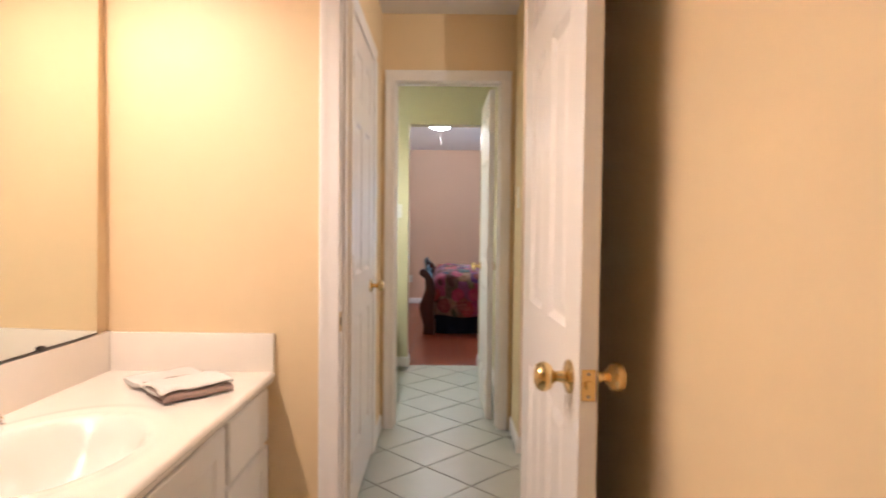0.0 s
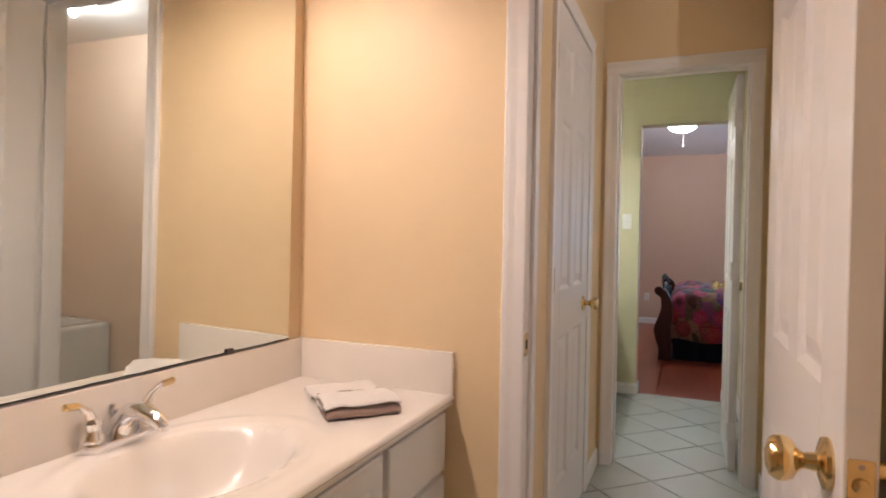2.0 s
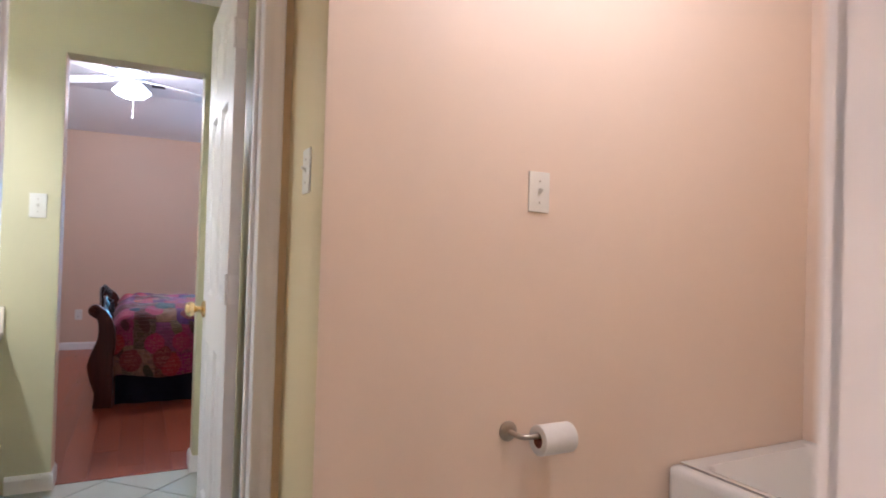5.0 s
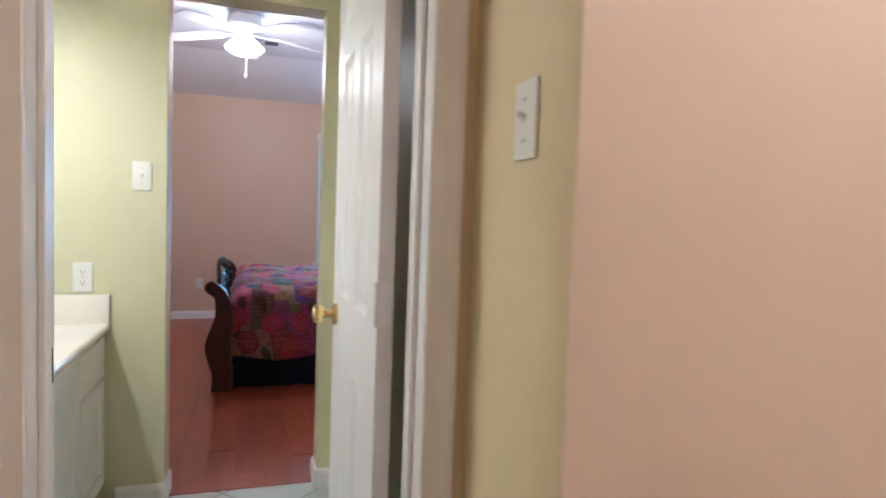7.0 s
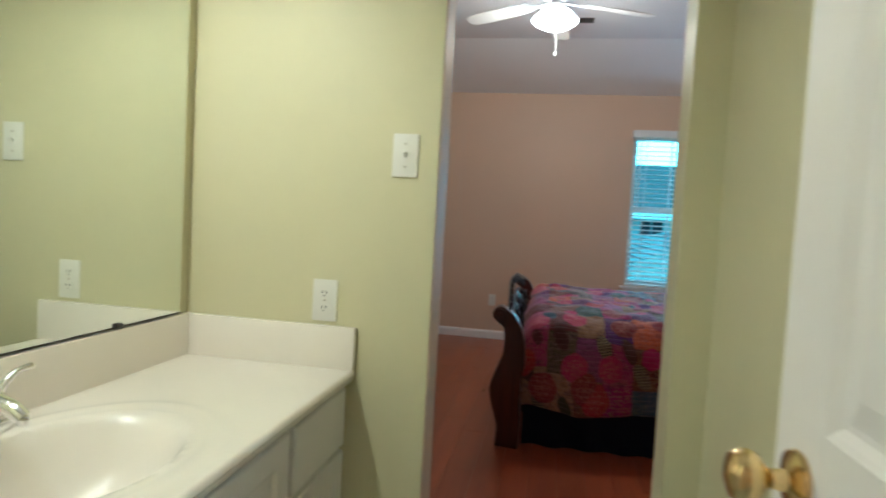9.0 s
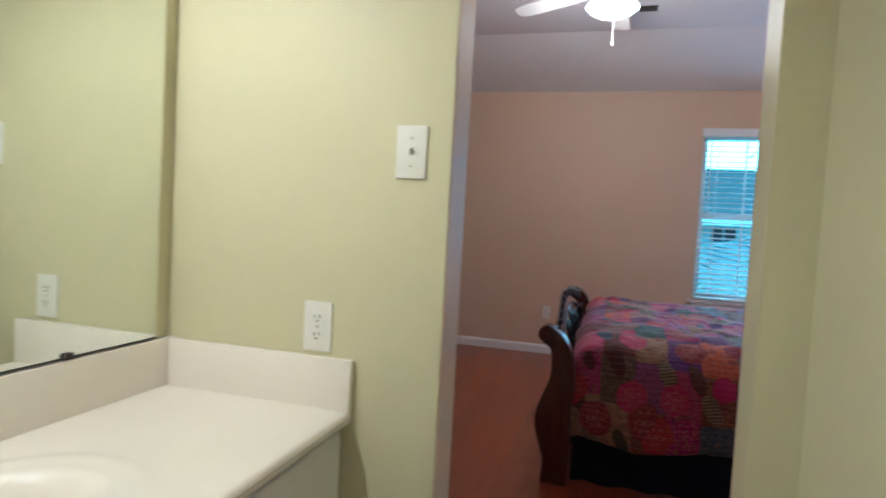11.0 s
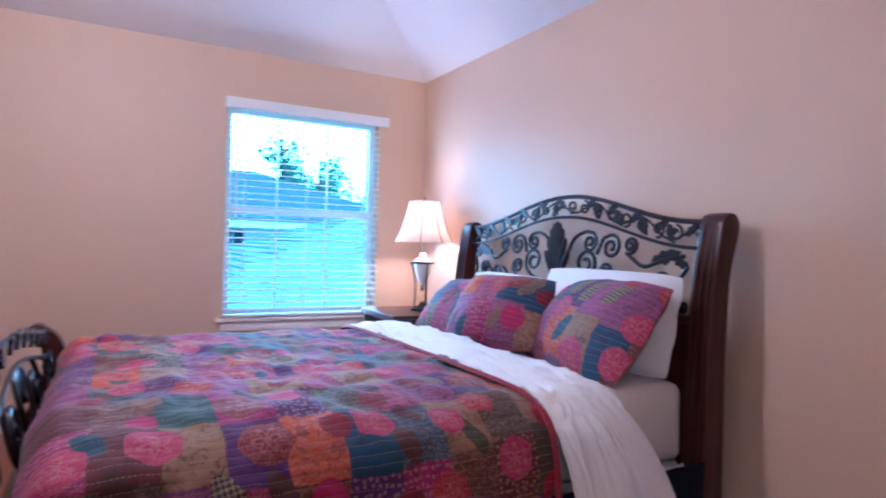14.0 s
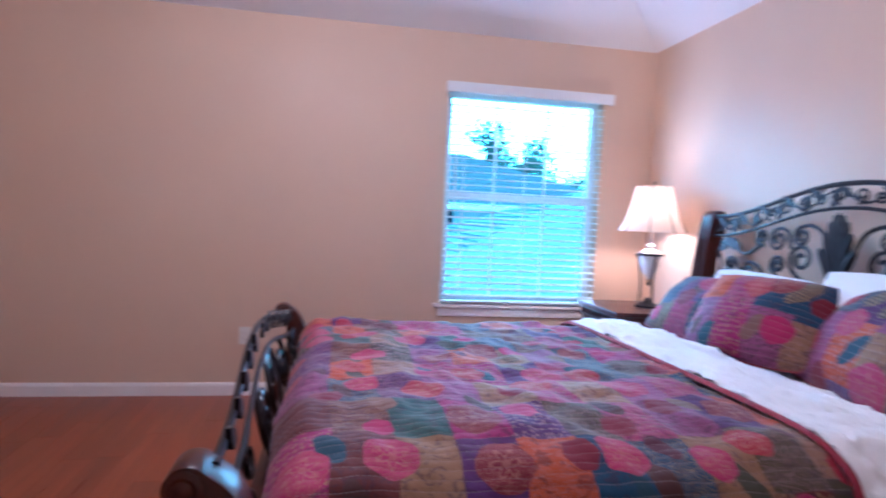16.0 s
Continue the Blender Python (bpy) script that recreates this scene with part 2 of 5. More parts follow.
    puff = maths(nt, "SINE", maths(nt, "MULTIPLY", row, 3.1416))
    crink = add(nt, "TexNoise", {"Vector": uv, "Scale": 26.0, "Detail": 4.0})
    h = maths(nt, "ADD", maths(nt, "MULTIPLY", puff, 0.2), crink.outputs[0])
    nt.links.new(add(nt, "Bump", {"Height": h, "Strength": 0.6, "Distance": 0.007}).outputs[0], b.inputs["Normal"])
    return m


def mirror_glass(name):
    m, nt, b = nodes_of(name)
    b.inputs["Base Color"].default_value = (0.86, 0.90, 0.86, 1)
    b.inputs["Metallic"].default_value, b.inputs["Roughness"].default_value = 1.0, 0.012
    return m


def pane_glass(name):
    m, nt, b = nodes_of(name)
    # The view's cyan daylight cast is put into the glass colour.
    b.inputs["Base Color"].default_value = (0.30, 0.90, 0.96, 1)
    b.inputs["Roughness"].default_value, b.inputs["Transmission Weight"].default_value, b.inputs["IOR"].default_value = 0.0, 1.0, 1.02
    return m


def shade_cloth(name, colour, strength):
    """Lamp shade that lets light through."""
    m, nt, b = nodes_of(name)
    co = add(nt, "TexCoord").outputs["Object"]
    n = add(nt, "TexNoise", {"Vector": co, "Scale": 60.0, "Detail": 2.0})
    b.inputs["Roughness"].default_value = 0.85
    nt.links.new(mix(nt, n.outputs[0], tuple(c * 0.94 for c in colour), colour), b.inputs["Base Color"])
    tr = add(nt, "BsdfTranslucent", [(*colour, 1)])
    mx = add(nt, "MixShader", [strength, b.outputs[0], tr.outputs[0]])
    nt.links.new(mx.outputs[0], nt.nodes["Material Output"].inputs[0])
    return m


PEACH = wall_paint("peach_paint", (0.79, 0.615, 0.37))
# Peach made paler: the bright light on the toilet walls is in the colour.
LITPEACH = wall_paint("lit_peach_paint", (0.83, 0.68, 0.55))
SAGE = wall_paint("sage_yellow_paint", (0.645, 0.605, 0.395))
# Peach shifted yellow: yellow light on the stub is put in this paint.
YELLOWLIT = wall_paint("yellow_lit_peach_paint", (0.73, 0.61, 0.35))
BEIGE = wall_paint("beige_paint", (0.70, 0.51, 0.372))
CEIL = wall_paint("ceiling_paint", (0.80, 0.78, 0.78), 0.8, 0.2)
TRIM = surface("white_trim_paint", (0.88, 0.845, 0.825), 0.36, 0.015, 2.0, 60.0, 0.015)
DOORW = surface("white_door_paint", (0.81, 0.775, 0.755), 0.43, 0.015, 1.5, 90.0, 0.03)
CABINET = surface("white_cabinet_paint", (0.78, 0.76, 0.72), 0.33, 0.03, 3.0, 120.0, 0.03)
MARBLE = surface("cultured_marble", (0.88, 0.82, 0.74), 0.24, 0.03, 5.0, 30.0, 0.0, coat=0.22)
MIRROR = mirror_glass("mirror_glass")
GLASS = pane_glass("window_glass")
CHROME = surface("chrome", (0.85, 0.85, 0.86), 0.10, 0.02, 9.0, 200.0, 0.0, metal=1.0, rvary=0.05)
BRASS = surface("polished_brass", (0.80, 0.62, 0.30), 0.13, 0.06, 14.0, 200.0, 0.0, metal=1.0, rvary=0.08)
NICKEL = surface("brushed_nickel", (0.48, 0.43, 0.37), 0.3, 0.05, 14.0, 300.0, 0.03, metal=1.0)
DARKSTEEL = surface("tarnished_edge", (0.06, 0.05, 0.045), 0.5, 0.2, 60.0, 200.0, 0.1, metal=0.4)
PLASTIC = surface("white_plastic", (0.80, 0.78, 0.72), 0.3, 0.02, 10.0, 100.0, 0.0)
SLOT = surface("dark_slot", (0.03, 0.025, 0.02), 0.6)
TILE = surface("pale_floor_tile", (0.43, 0.445, 0.40), 0.34, 0.08, 7.0, 60.0, 0.03, objrand=0.10)
GROUT = surface("grey_grout", (0.29, 0.29, 0.27), 0.9, 0.2, 20.0, 200.0, 0.2)
PLANK = wood("cherry_laminate", (0.20, 0.040, 0.014), (0.35, 0.085, 0.030), 0.30, 1, 0.7, 0.15, objrand=0.22, bump=0.03)
MAHOG = wood("dark_mahogany", (0.026, 0.006, 0.005), (0.090, 0.020, 0.013), 0.30, 2, 1.0, 0.0, spec=0.35)
ESPRESSO = wood("espresso_wood", (0.015, 0.005, 0.004), (0.044, 0.015, 0.012), 0.45, 1, 1.2, 0.03, spec=0.3)
IRON = surface("dark_wrought_iron", (0.010, 0.009, 0.012), 0.33, 0.3, 20.0, 150.0, 0.2, metal=0.1, spec=0.4)
LINEN = cloth("white_linen", (0.80, 0.78, 0.79))
SHEET = cloth("pale_mattress_sheet", (0.66, 0.61, 0.58))
NAVY = surface("navy_bed_skirt", (0.010, 0.012, 0.024), 0.95, 0.2, 16.0, 400.0, 0.3, spec=0.15)
MAROON = cloth("maroon_lining", (0.24, 0.012, 0.03))
QUILT = patchwork("kantha_patchwork")
TOWEL = cloth("white_terry", (0.80, 0.76, 0.72), weave=500.0, fold=60.0, bump=0.8)
TOWELEDGE = cloth("taupe_terry", (0.34, 0.24, 0.20), weave=500.0, fold=60.0, bump=0.8)
BLIND = surface("white_blind_slat", (0.82, 0.83, 0.84), 0.35, 0.02, 4.0, 80.0, 0.02)
SLAT = shade_cloth("thin_white_slat", (0.90, 0.92, 0.93), 0.5)
VINYL = surface("white_vinyl", (0.80, 0.81, 0.82), 0.35, 0.02)
FROST = shade_cloth("frosted_glass_shade", (0.96, 0.94, 0.90), 0.8)
LAMPSHADE = shade_cloth("cream_lamp_shade", (0.82, 0.74, 0.66), 0.36)
DOMEGLOW = glow("lit_dome_glass", (1.0, 0.88, 0.72), 4.0)
FANGLOW = glow("lit_fan_glass", (1.0, 0.94, 0.84), 9.0)
FANWHITE = surface("white_fan_enamel", (0.80, 0.79, 0.78), 0.3, 0.02)
CERAMIC = surface("cream_ceramic", (0.75, 0.70, 0.66), 0.2, 0.04, 20.0, 90.0, 0.0, coat=0.5)
TERRA = surface("terracotta_pot", (0.26, 0.09, 0.055), 0.7, 0.15, 14.0, 120.0, 0.15)
STEM = surface("dry_stem", (0.045, 0.03, 0.025), 0.8, 0.2, 30.0)
PETAL = surface("dusty_plum_petal", (0.16, 0.05, 0.075), 0.8, 0.25, 40.0)
LEAF = surface("dull_green_leaf", (0.05, 0.075, 0.045), 0.6, 0.25, 40.0)
PAPER = cloth("toilet_paper", (0.82, 0.81, 0.80), weave=300.0, fold=40.0, bump=0.2)
ENAMEL = surface("white_bath_enamel", (0.82, 0.82, 0.80), 0.14, 0.02, coat=0.4)
SHINGLE = surface("grey_shingle", (0.33, 0.34, 0.34), 0.95, 0.3, 4.0, 40.0, 0.5, objrand=0.2)
SKYGLOW = glow("bright_hazy_sky", (0.80, 0.94, 1.0), 5.5)
# Shingles darkened: the neighbour roof's shadow side is painted into the colour.
SHADESHINGLE = surface("shaded_shingle", (0.11, 0.12, 0.13), 0.95, 0.3, 4.0, 40.0, 0.5)
SIDING = surface("white_siding", (0.82, 0.82, 0.80), 0.7, 0.05)
DARKGLASS = surface("dark_house_glass", (0.03, 0.04, 0.05), 0.1, 0.1)
BARK = surface("bark", (0.09, 0.07, 0.05), 0.95, 0.3, 12.0, 60.0, 0.6)
FOLIAGE = surface("tree_leaf", (0.12, 0.16, 0.12), 0.6, 0.35, 3.0)
GRASS = surface("lawn", (0.06, 0.10, 0.03), 0.95, 0.3, 0.6, 30.0, 0.4)


# ---- builders ----
def part(name, bm, material, parent=None, label="", smooth=True, local=False, kind=""):
    """Links a bmesh as one mesh object; world coordinates unless local."""
    root = parent
    while root is not None and root.parent is not None:
        root = root.parent
    if root is not None and not local:
        bmesh.ops.transform(bm, matrix=root.matrix_basis.inverted(), verts=bm.verts)
    bmesh.ops.recalc_face_normals(bm, faces=bm.faces)
    if smooth:
        for f in bm.faces:
            f.smooth = True
        for e in bm.edges:
            e.smooth = len(e.link_faces) == 2 and e.calc_face_angle(0) < 0.65
    me = bpy.data.meshes.new(name)
    bm.to_mesh(me)
    bm.free()
    me.materials.append(material)
    ob = new(name, me)
    ob.parent = parent
    if label:
        ob["label"] = label
    if kind:
        ob["kind"] = kind
    return ob


def thing(name, label, category, at=(0, 0, 0), turn=0.0, group=""):
    ob = new(name)
    ob.empty_display_size = 0.05
    ob.matrix_basis = pose(*at, 0, 0, turn)
    return tagged(ob, label, category, group)


def structure(name, bm, material, label="", smooth=False):
    return tagged(part(name, bm, material, smooth=smooth), label, kind="structure")


def cuboid(bm, x0, x1, y0, y1, z0, z1, bevel=0.0, seg=2):
    vs = [bm.verts.new((x, y, z)) for x in (x0, x1) for y in (y0, y1) for z in (z0, z1)]
    fs = [bm.faces.new([vs[i] for i in q]) for q in ((0, 1, 3, 2), (4, 6, 7, 5), (0, 4, 5, 1), (2, 3, 7, 6), (0, 2, 6, 4), (1, 5, 7, 3))]
    if bevel:
        es = list({e for f in fs for e in f.edges})
        bmesh.ops.bevel(bm, geom=es, offset=bevel, segments=seg, profile=0.6, affect="EDGES")
    return bm


def block(x0, x1, y0, y1, z0, z1, bevel=0.0, seg=2):
    return cuboid(bmesh.new(), x0, x1, y0, y1, z0, z1, bevel, seg)


def lathe(bm, prof, at=(0, 0, 0), axis="z", n=24, flip=False):
    rings = []
    for r, h in prof:
        ring = []
        for i in range(n):
            a = 2 * math.pi * i / n
            u, v = r * math.cos(a), r * math.sin(a)
            p = {"z": (u, v, h), "x": (h, u, v), "y": (u, h, v)}[axis]
            ring.append(bm.verts.new((p[0] + at[0], p[1] + at[1], p[2] + at[2])))
        rings.append(ring)
    for a, b in zip(rings, rings[1:]):
        for i in range(n):
            bm.faces.new((a[i], a[(i + 1) % n], b[(i + 1) % n], b[i]))
    for ring in (rings[0], rings[-1]):
        bm.faces.new(ring)
    return bm


def tube(bm, pts, r, n=8, close=False):
    """Round bar along a line of points; r may be a list."""
    pts = [Vector(p) for p in pts]
    rs = r if isinstance(r, (list, tuple)) else [r] * len(pts)
    up = None
    rings = []
    for i, p in enumerate(pts):
        d = (pts[min(i + 1, len(pts) - 1)] - pts[max(i - 1, 0)])
        d = d.normalized() if d.length > 1e-9 else Vector((0, 0, 1))
        if up is None:
            up = d.orthogonal().normalized()
        up = (up - d * up.dot(d)).normalized()
        w = d.cross(up)
        rings.append([bm.verts.new(p + (up * math.cos(2 * math.pi * k / n) + w * math.sin(2 * math.pi * k / n)) * rs[i]) for k in range(n)])
    for a, b in zip(rings, rings[1:]):
        for k in range(n):
            bm.faces.new((a[k], a[(k + 1) % n], b[(k + 1) % n], b[k]))
    for ring in (rings[0], rings[-1]):
        bm.faces.new(ring)
    return bm


def prism(bm, outline, axis, a, b, bevel=0.0):
    """A flat outline pushed from a to b along an axis."""
    def at(u, v, w):
        return {"x": (w, u, v), "y": (u, w, v), "z": (u, v, w)}[axis]
    lo = [bm.verts.new(at(u, v, a)) for u, v in outline]
    hi = [bm.verts.new(at(u, v, b)) for u, v in outline]
    n = len(outline)
    fs = [bm.faces.new(lo), bm.faces.new(hi)]
    for i in range(n):
        fs.append(bm.faces.new((lo[i], lo[(i + 1) % n], hi[(i + 1) % n], hi[i])))
    if bevel:
        bmesh.ops.recalc_face_normals(bm, faces=fs)
        bmesh.ops.bevel(bm, geom=list(fs[0].edges) + list(fs[1].edges), offset=bevel, segments=2, profile=0.6, affect="EDGES")
    return bm


def sheet(f, nu, nv, uvf=None, thick=0.0):
    """A surface f(u, v) over the unit square, with UVs in metres."""
    bm = bmesh.new()
    vs = [[bm.verts.new(f(i / nu, j / nv)) for j in range(nv + 1)] for i in range(nu + 1)]
    lay = bm.loops.layers.uv.new("UVMap") if uvf else None
    for i in range(nu):
        for j in range(nv):
            ids = ((i, j), (i + 1, j), (i + 1, j + 1), (i, j + 1))
            fc = bm.faces.new([vs[a][b] for a, b in ids])
            if lay:
                for lp, (a, b) in zip(fc.loops, ids):
                    lp[lay].uv = uvf(a / nu, b / nv)
    if thick:
        bmesh.ops.recalc_face_normals(bm, faces=bm.faces)
        bm.normal_update()
        low = [[bm.verts.new(v.co - v.normal * thick) for v in row] for row in vs]
        for i in range(nu):
            for j in range(nv):
                bm.faces.new((low[i][j], low[i][j + 1], low[i + 1][j + 1], low[i + 1][j]))
        rim = [(i, 0) for i in range(nu)] + [(nu, j) for j in range(nv)] + [(i, nv) for i in range(nu, 0, -1)] + [(0, j) for j in range(nv, 0, -1)]
        for a, b in zip(rim, rim[1:] + rim[:1]):
            bm.faces.new((vs[a[0]][a[1]], vs[b[0]][b[1]], low[b[0]][b[1]], low[a[0]][a[1]]))
    return bm


def wobble(x, y, z, s=1.0):
    return noise.noise(Vector((x * s, y * s, z * s)))


def s_profile(pts, n=40):
    """A smooth line through points."""
    out = []
    P = [Vector(p) for p in pts]
    P = [P[0] * 2 - P[1]] + P + [P[-1] * 2 - P[-2]]
    m = max(2, n // (len(P) - 3))
    for i in range(1, len(P) - 2):
        a, b, c, d = P[i - 1:i + 3]
        for k in range(m):
            t = k / m
            out.append(0.5 * ((2 * b) + (c - a) * t + (2 * a - 5 * b + 4 * c - d) * t * t + (3 * b - a - 3 * c + d) * t ** 3))
    out.append(P[-2])
    return out

# ---- setting: walls, ceilings, floors ----
WX, EX = -1.03, 0.39            # west and east faces of the bath rooms
YA, YB, YC = 2.20, 3.905, 5.497  # south faces of the three cross walls
TW = 0.12
YC2 = 5.627
FX0, FX1, FY = -2.227, 2.174, 9.865
HB = 2.42
A0, A1 = -0.328, 0.284
B0, B1 = -0.306, 0.306
C0, C1 = -0.322, 0.292
HD = 2.035
MX = -0.385                      # west face of the middle room
OY = 3.54                        # toilet-room wall


def wall_with_hole(name, x0, x1, y0, y1, h, ox0, ox1, oz0, oz1, front, label):
    bm = bmesh.new()
    cuboid(bm, x0, ox0, y0, y1, 0, h)
    cuboid(bm, ox1, x1, y0, y1, 0, h)
    cuboid(bm, ox0, ox1, y0, y1, oz1, h)
    if oz0 > 0:
        cuboid(bm, ox0, ox1, y0, y1, 0, oz0)
    return structure(name, bm, front, label)


# two skins back to back, so that each room has its own paint
wall_with_hole("wall_bath_a_north", WX - 0.1, EX + 0.1, YA, YA + 0.06, HB, A0 - 0.012, A1 + 0.012, 0, HD + 0.012, PEACH, "peach painted wall with a door opening")
wall_with_hole("wall_middle_south", MX - 0.1, 2.3, YA + 0.06, YA + TW, HB, A0 - 0.012, A1 + 0.012, 0, HD + 0.012, PEACH, "peach painted wall with a door opening")
wall_with_hole("wall_middle_north", MX - 0.1, EX + 0.02, YB, YB + 0.06, HB, B0 - 0.012, B1 + 0.012, 0, HD + 0.012, PEACH, "peach painted wall with a door opening")
wall_with_hole("wall_bath_b_south", WX - 0.1, EX + 0.1, YB + 0.06, YB + TW, HB, B0 - 0.012, B1 + 0.012, 0, HD + 0.012, SAGE, "sage yellow wall with a door opening")
wall_with_hole("wall_bath_b_north", WX - 0.1, EX + 0.1, YC, YC2 - 0.005, HB, C0, C1, 0, 2.062, SAGE, "sage yellow wall with a plain opening")
wall_with_hole("wall_bedroom_south", FX0 - 0.1, FX1 + 0.1, YC2 - 0.005, YC2, HB, C0, C1, 0, 2.062, BEIGE, "beige wall with a plain opening")
structure("wall_reveal", block(C0, C0 + 0.003, YC + 0.004, YC2 - 0.001, 0, 2.062), BEIGE)
structure("wall_bath_a_west", block(WX - 0.1, WX, -0.9, YA, 0, HB), PEACH)
structure("wall_bath_a_east", block(EX, EX + 0.1, -0.9, YA, 0, HB), PEACH)
structure("wall_bath_a_south", block(WX - 0.1, EX + 0.1, -1.0, -0.9, 0, HB), PEACH)
bm = bmesh.new()
cuboid(bm, MX - 0.1, MX, YA + TW, 2.755, 0, HB)
cuboid(bm, MX - 0.1, MX, 3.495, YB, 0, HB)
cuboid(bm, MX - 0.1, MX, 2.755, 3.495, HD + 0.012, HB)
structure("wall_middle_west", bm, PEACH)
structure("wall_middle_stub", block(EX, EX + 0.07, OY + 0.004, YB + 0.06, 0, HB), YELLOWLIT)
structure("wall_toilet_corner", block(EX + 0.0005, EX + 0.11, OY, OY + 0.004, 0, HB), LITPEACH)
structure("wall_toilet_north", block(EX + 0.11, 2.35, OY, OY + 0.1, 0, HB), LITPEACH)
structure("wall_toilet_east", block(2.24, 2.34, YA + TW, OY, 0, HB), LITPEACH)
structure("wall_bath_b_west", block(WX - 0.1, WX, YB + TW, YC, 0, HB), SAGE)
structure("wall_bath_b_east", block(EX - 0.01, EX + 0.09, YB + TW, YC, 0, HB), SAGE)
structure("wall_bedroom_west", block(FX0 - 0.1, FX0, YC2, FY, 0, HB), BEIGE)
structure("wall_bedroom_east", block(FX1, FX1 + 0.1, YC2, FY, 0, HB), BEIGE)
W0, W1, WZ0, WZ1 = 0.70, 1.79, 0.625, 2.06
wall_with_hole("wall_bedroom_north", FX0 - 0.1, FX1 + 0.1, FY, FY + 0.14, HB, W0, W1, WZ0, WZ1, BEIGE, "beige wall with a window")
structure("ceiling_bath", block(WX - 0.1, 2.35, -1.0, YC + 0.065, HB, HB + 0.1), CEIL)
# hipped bedroom ceiling: four slopes up to a flat middle
HT, IN = 2.74, 0.69
bm = bmesh.new()
lo = [bm.verts.new((x, y, HB)) for x, y in ((FX0 - 0.1, YC2 - 0.06), (FX1 + 0.1, YC2 - 0.06), (FX1 + 0.1, FY + 0.1), (FX0 - 0.1, FY + 0.1))]
md = [bm.verts.new((x, y, HB)) for x, y in ((FX0, YC2), (FX1, YC2), (FX1, FY), (FX0, FY))]
hi = [bm.verts.new((x, y, HT)) for x, y in ((FX0 + IN, YC2 + IN), (FX1 - IN, YC2 + IN), (FX1 - IN, FY - IN), (FX0 + IN, FY - IN))]
for i in range(4):
    j = (i + 1) % 4
    bm.faces.new((md[i], md[j], hi[j], hi[i]))
    bm.faces.new((lo[i], lo[j], md[j], md[i]))
bm.faces.new(hi)
bmesh.ops.recalc_face_normals(bm, faces=bm.faces)
bmesh.ops.solidify(bm, geom=bm.faces[:], thickness=-0.08)
structure("ceiling_bedroom", bm, CEIL, "white hipped ceiling with a flat middle")
# Unseen slab added over the ceiling, closing the bedroom off from the sky.
structure("unseen_cover", block(FX0 - 0.3, FX1 + 0.3, YC - 0.2, FY + 0.2, 2.9, 2.98), CEIL)

floor_bath = structure("floor_bath", block(WX - 0.1, 2.35, -1.0, 5.555, -0.15, -0.004), GROUT, "pale ceramic tiles laid diagonally")
floor_bedroom = structure("floor_bedroom", block(FX0 - 0.1, FX1 + 0.1, 5.555, FY + 0.1, -0.15, -0.010), ESPRESSO, "reddish cherry laminate planks")

BASEP = ((0, 0), (0.013, 0), (0.013, 0.062), (0.009, 0.075), (0.004, 0.082), (0, 0.082))


def skirting(name, x0, y0, x1, y1, side):
    """Baseboard from one corner to another; side: the way it faces."""
    bm = bmesh.new()
    if side in "ns":
        s = 1 if side == "n" else -1
        prism(bm, [(y0 + s * u, v) for u, v in BASEP], "x", x0, x1)
    else:
        s = 1 if side == "e" else -1
        bm2 = [(x0 + s * u, v) for u, v in BASEP]
        prism(bm, bm2, "y", y0, y1)
    return structure(name, bm, TRIM, "white painted baseboard")


skirting("baseboard", FX0, FY, FX1, FY, "s")
skirting("baseboard", FX0, YC2, FX0, FY, "e")
skirting("baseboard", FX1, YC2, FX1, FY, "w")
skirting("baseboard", FX0, YC2, C0, YC2, "n")
skirting("baseboard", C1, YC2, FX1, YC2, "n")
skirting("baseboard", -0.50, YC, C0, YC, "s")
skirting("baseboard", C1, YC, EX - 0.01, YC, "s")
skirting("baseboard", C0, YC - 0.013, C0, YC2 + 0.013, "e")
skirting("baseboard", C1, YC - 0.013, C1, YC2 + 0.013, "w")
skirting("baseboard", EX - 0.01, YB + TW, EX - 0.01, YC, "w")
skirting("baseboard", EX, OY - 0.013, EX, YB, "w")
skirting("baseboard", EX, OY, 1.52, OY, "s")
skirting("baseboard", MX, 3.56, MX, YB, "e")
skirting("baseboard", MX, YA + TW, MX, 2.69, "e")
skirting("baseboard", EX, -0.9, EX, YA, "w")

CASP = ((0, 0), (0, 0.008), (0.003, 0.0105), (0.028, 0.0115), (0.034, 0.0125), (0.046, 0.0155), (0.056, 0.0165), (0.060, 0.0145), (0.060, 0))


def casing(name, plane, side, a, b, h, axis="y", legs=(True, True)):
    """Moulded trim round an opening from a to b on the wall face at plane; side +1 or -1: the way it stands off."""
    bm = bmesh.new()
    for on, o, s in ((legs[0], a, -1), (legs[1], b, 1)):
        if on:
            pts = [(o + s * u, plane + side * v) for u, v in CASP]
            prism(bm, pts if axis == "y" else [(v, u) for u, v in pts], "z", 0, h)
    head = [(plane + side * v, h + u) for u, v in CASP]
    if axis == "y":
        prism(bm, head, "x", a - 0.06, b + 0.06)
    else:
        prism(bm, head, "y", a - 0.06, b + 0.06)
    return structure(name, bm, TRIM, "white moulded door casing")


def jamb(name, y0, y1, a, b, h, stop):
    bm = bmesh.new()
    cuboid(bm, a - 0.012, a, y0, y1, 0, h, 0.002)
    cuboid(bm, b, b + 0.012, y0, y1, 0, h, 0.002)
    cuboid(bm, a - 0.012, b + 0.012, y0, y1, h, h + 0.012, 0.002)
    cuboid(bm, a, a + 0.011, stop, stop + 0.035, 0, h, 0.003)
    cuboid(bm, b - 0.011, b, stop, stop + 0.035, 0, h, 0.003)
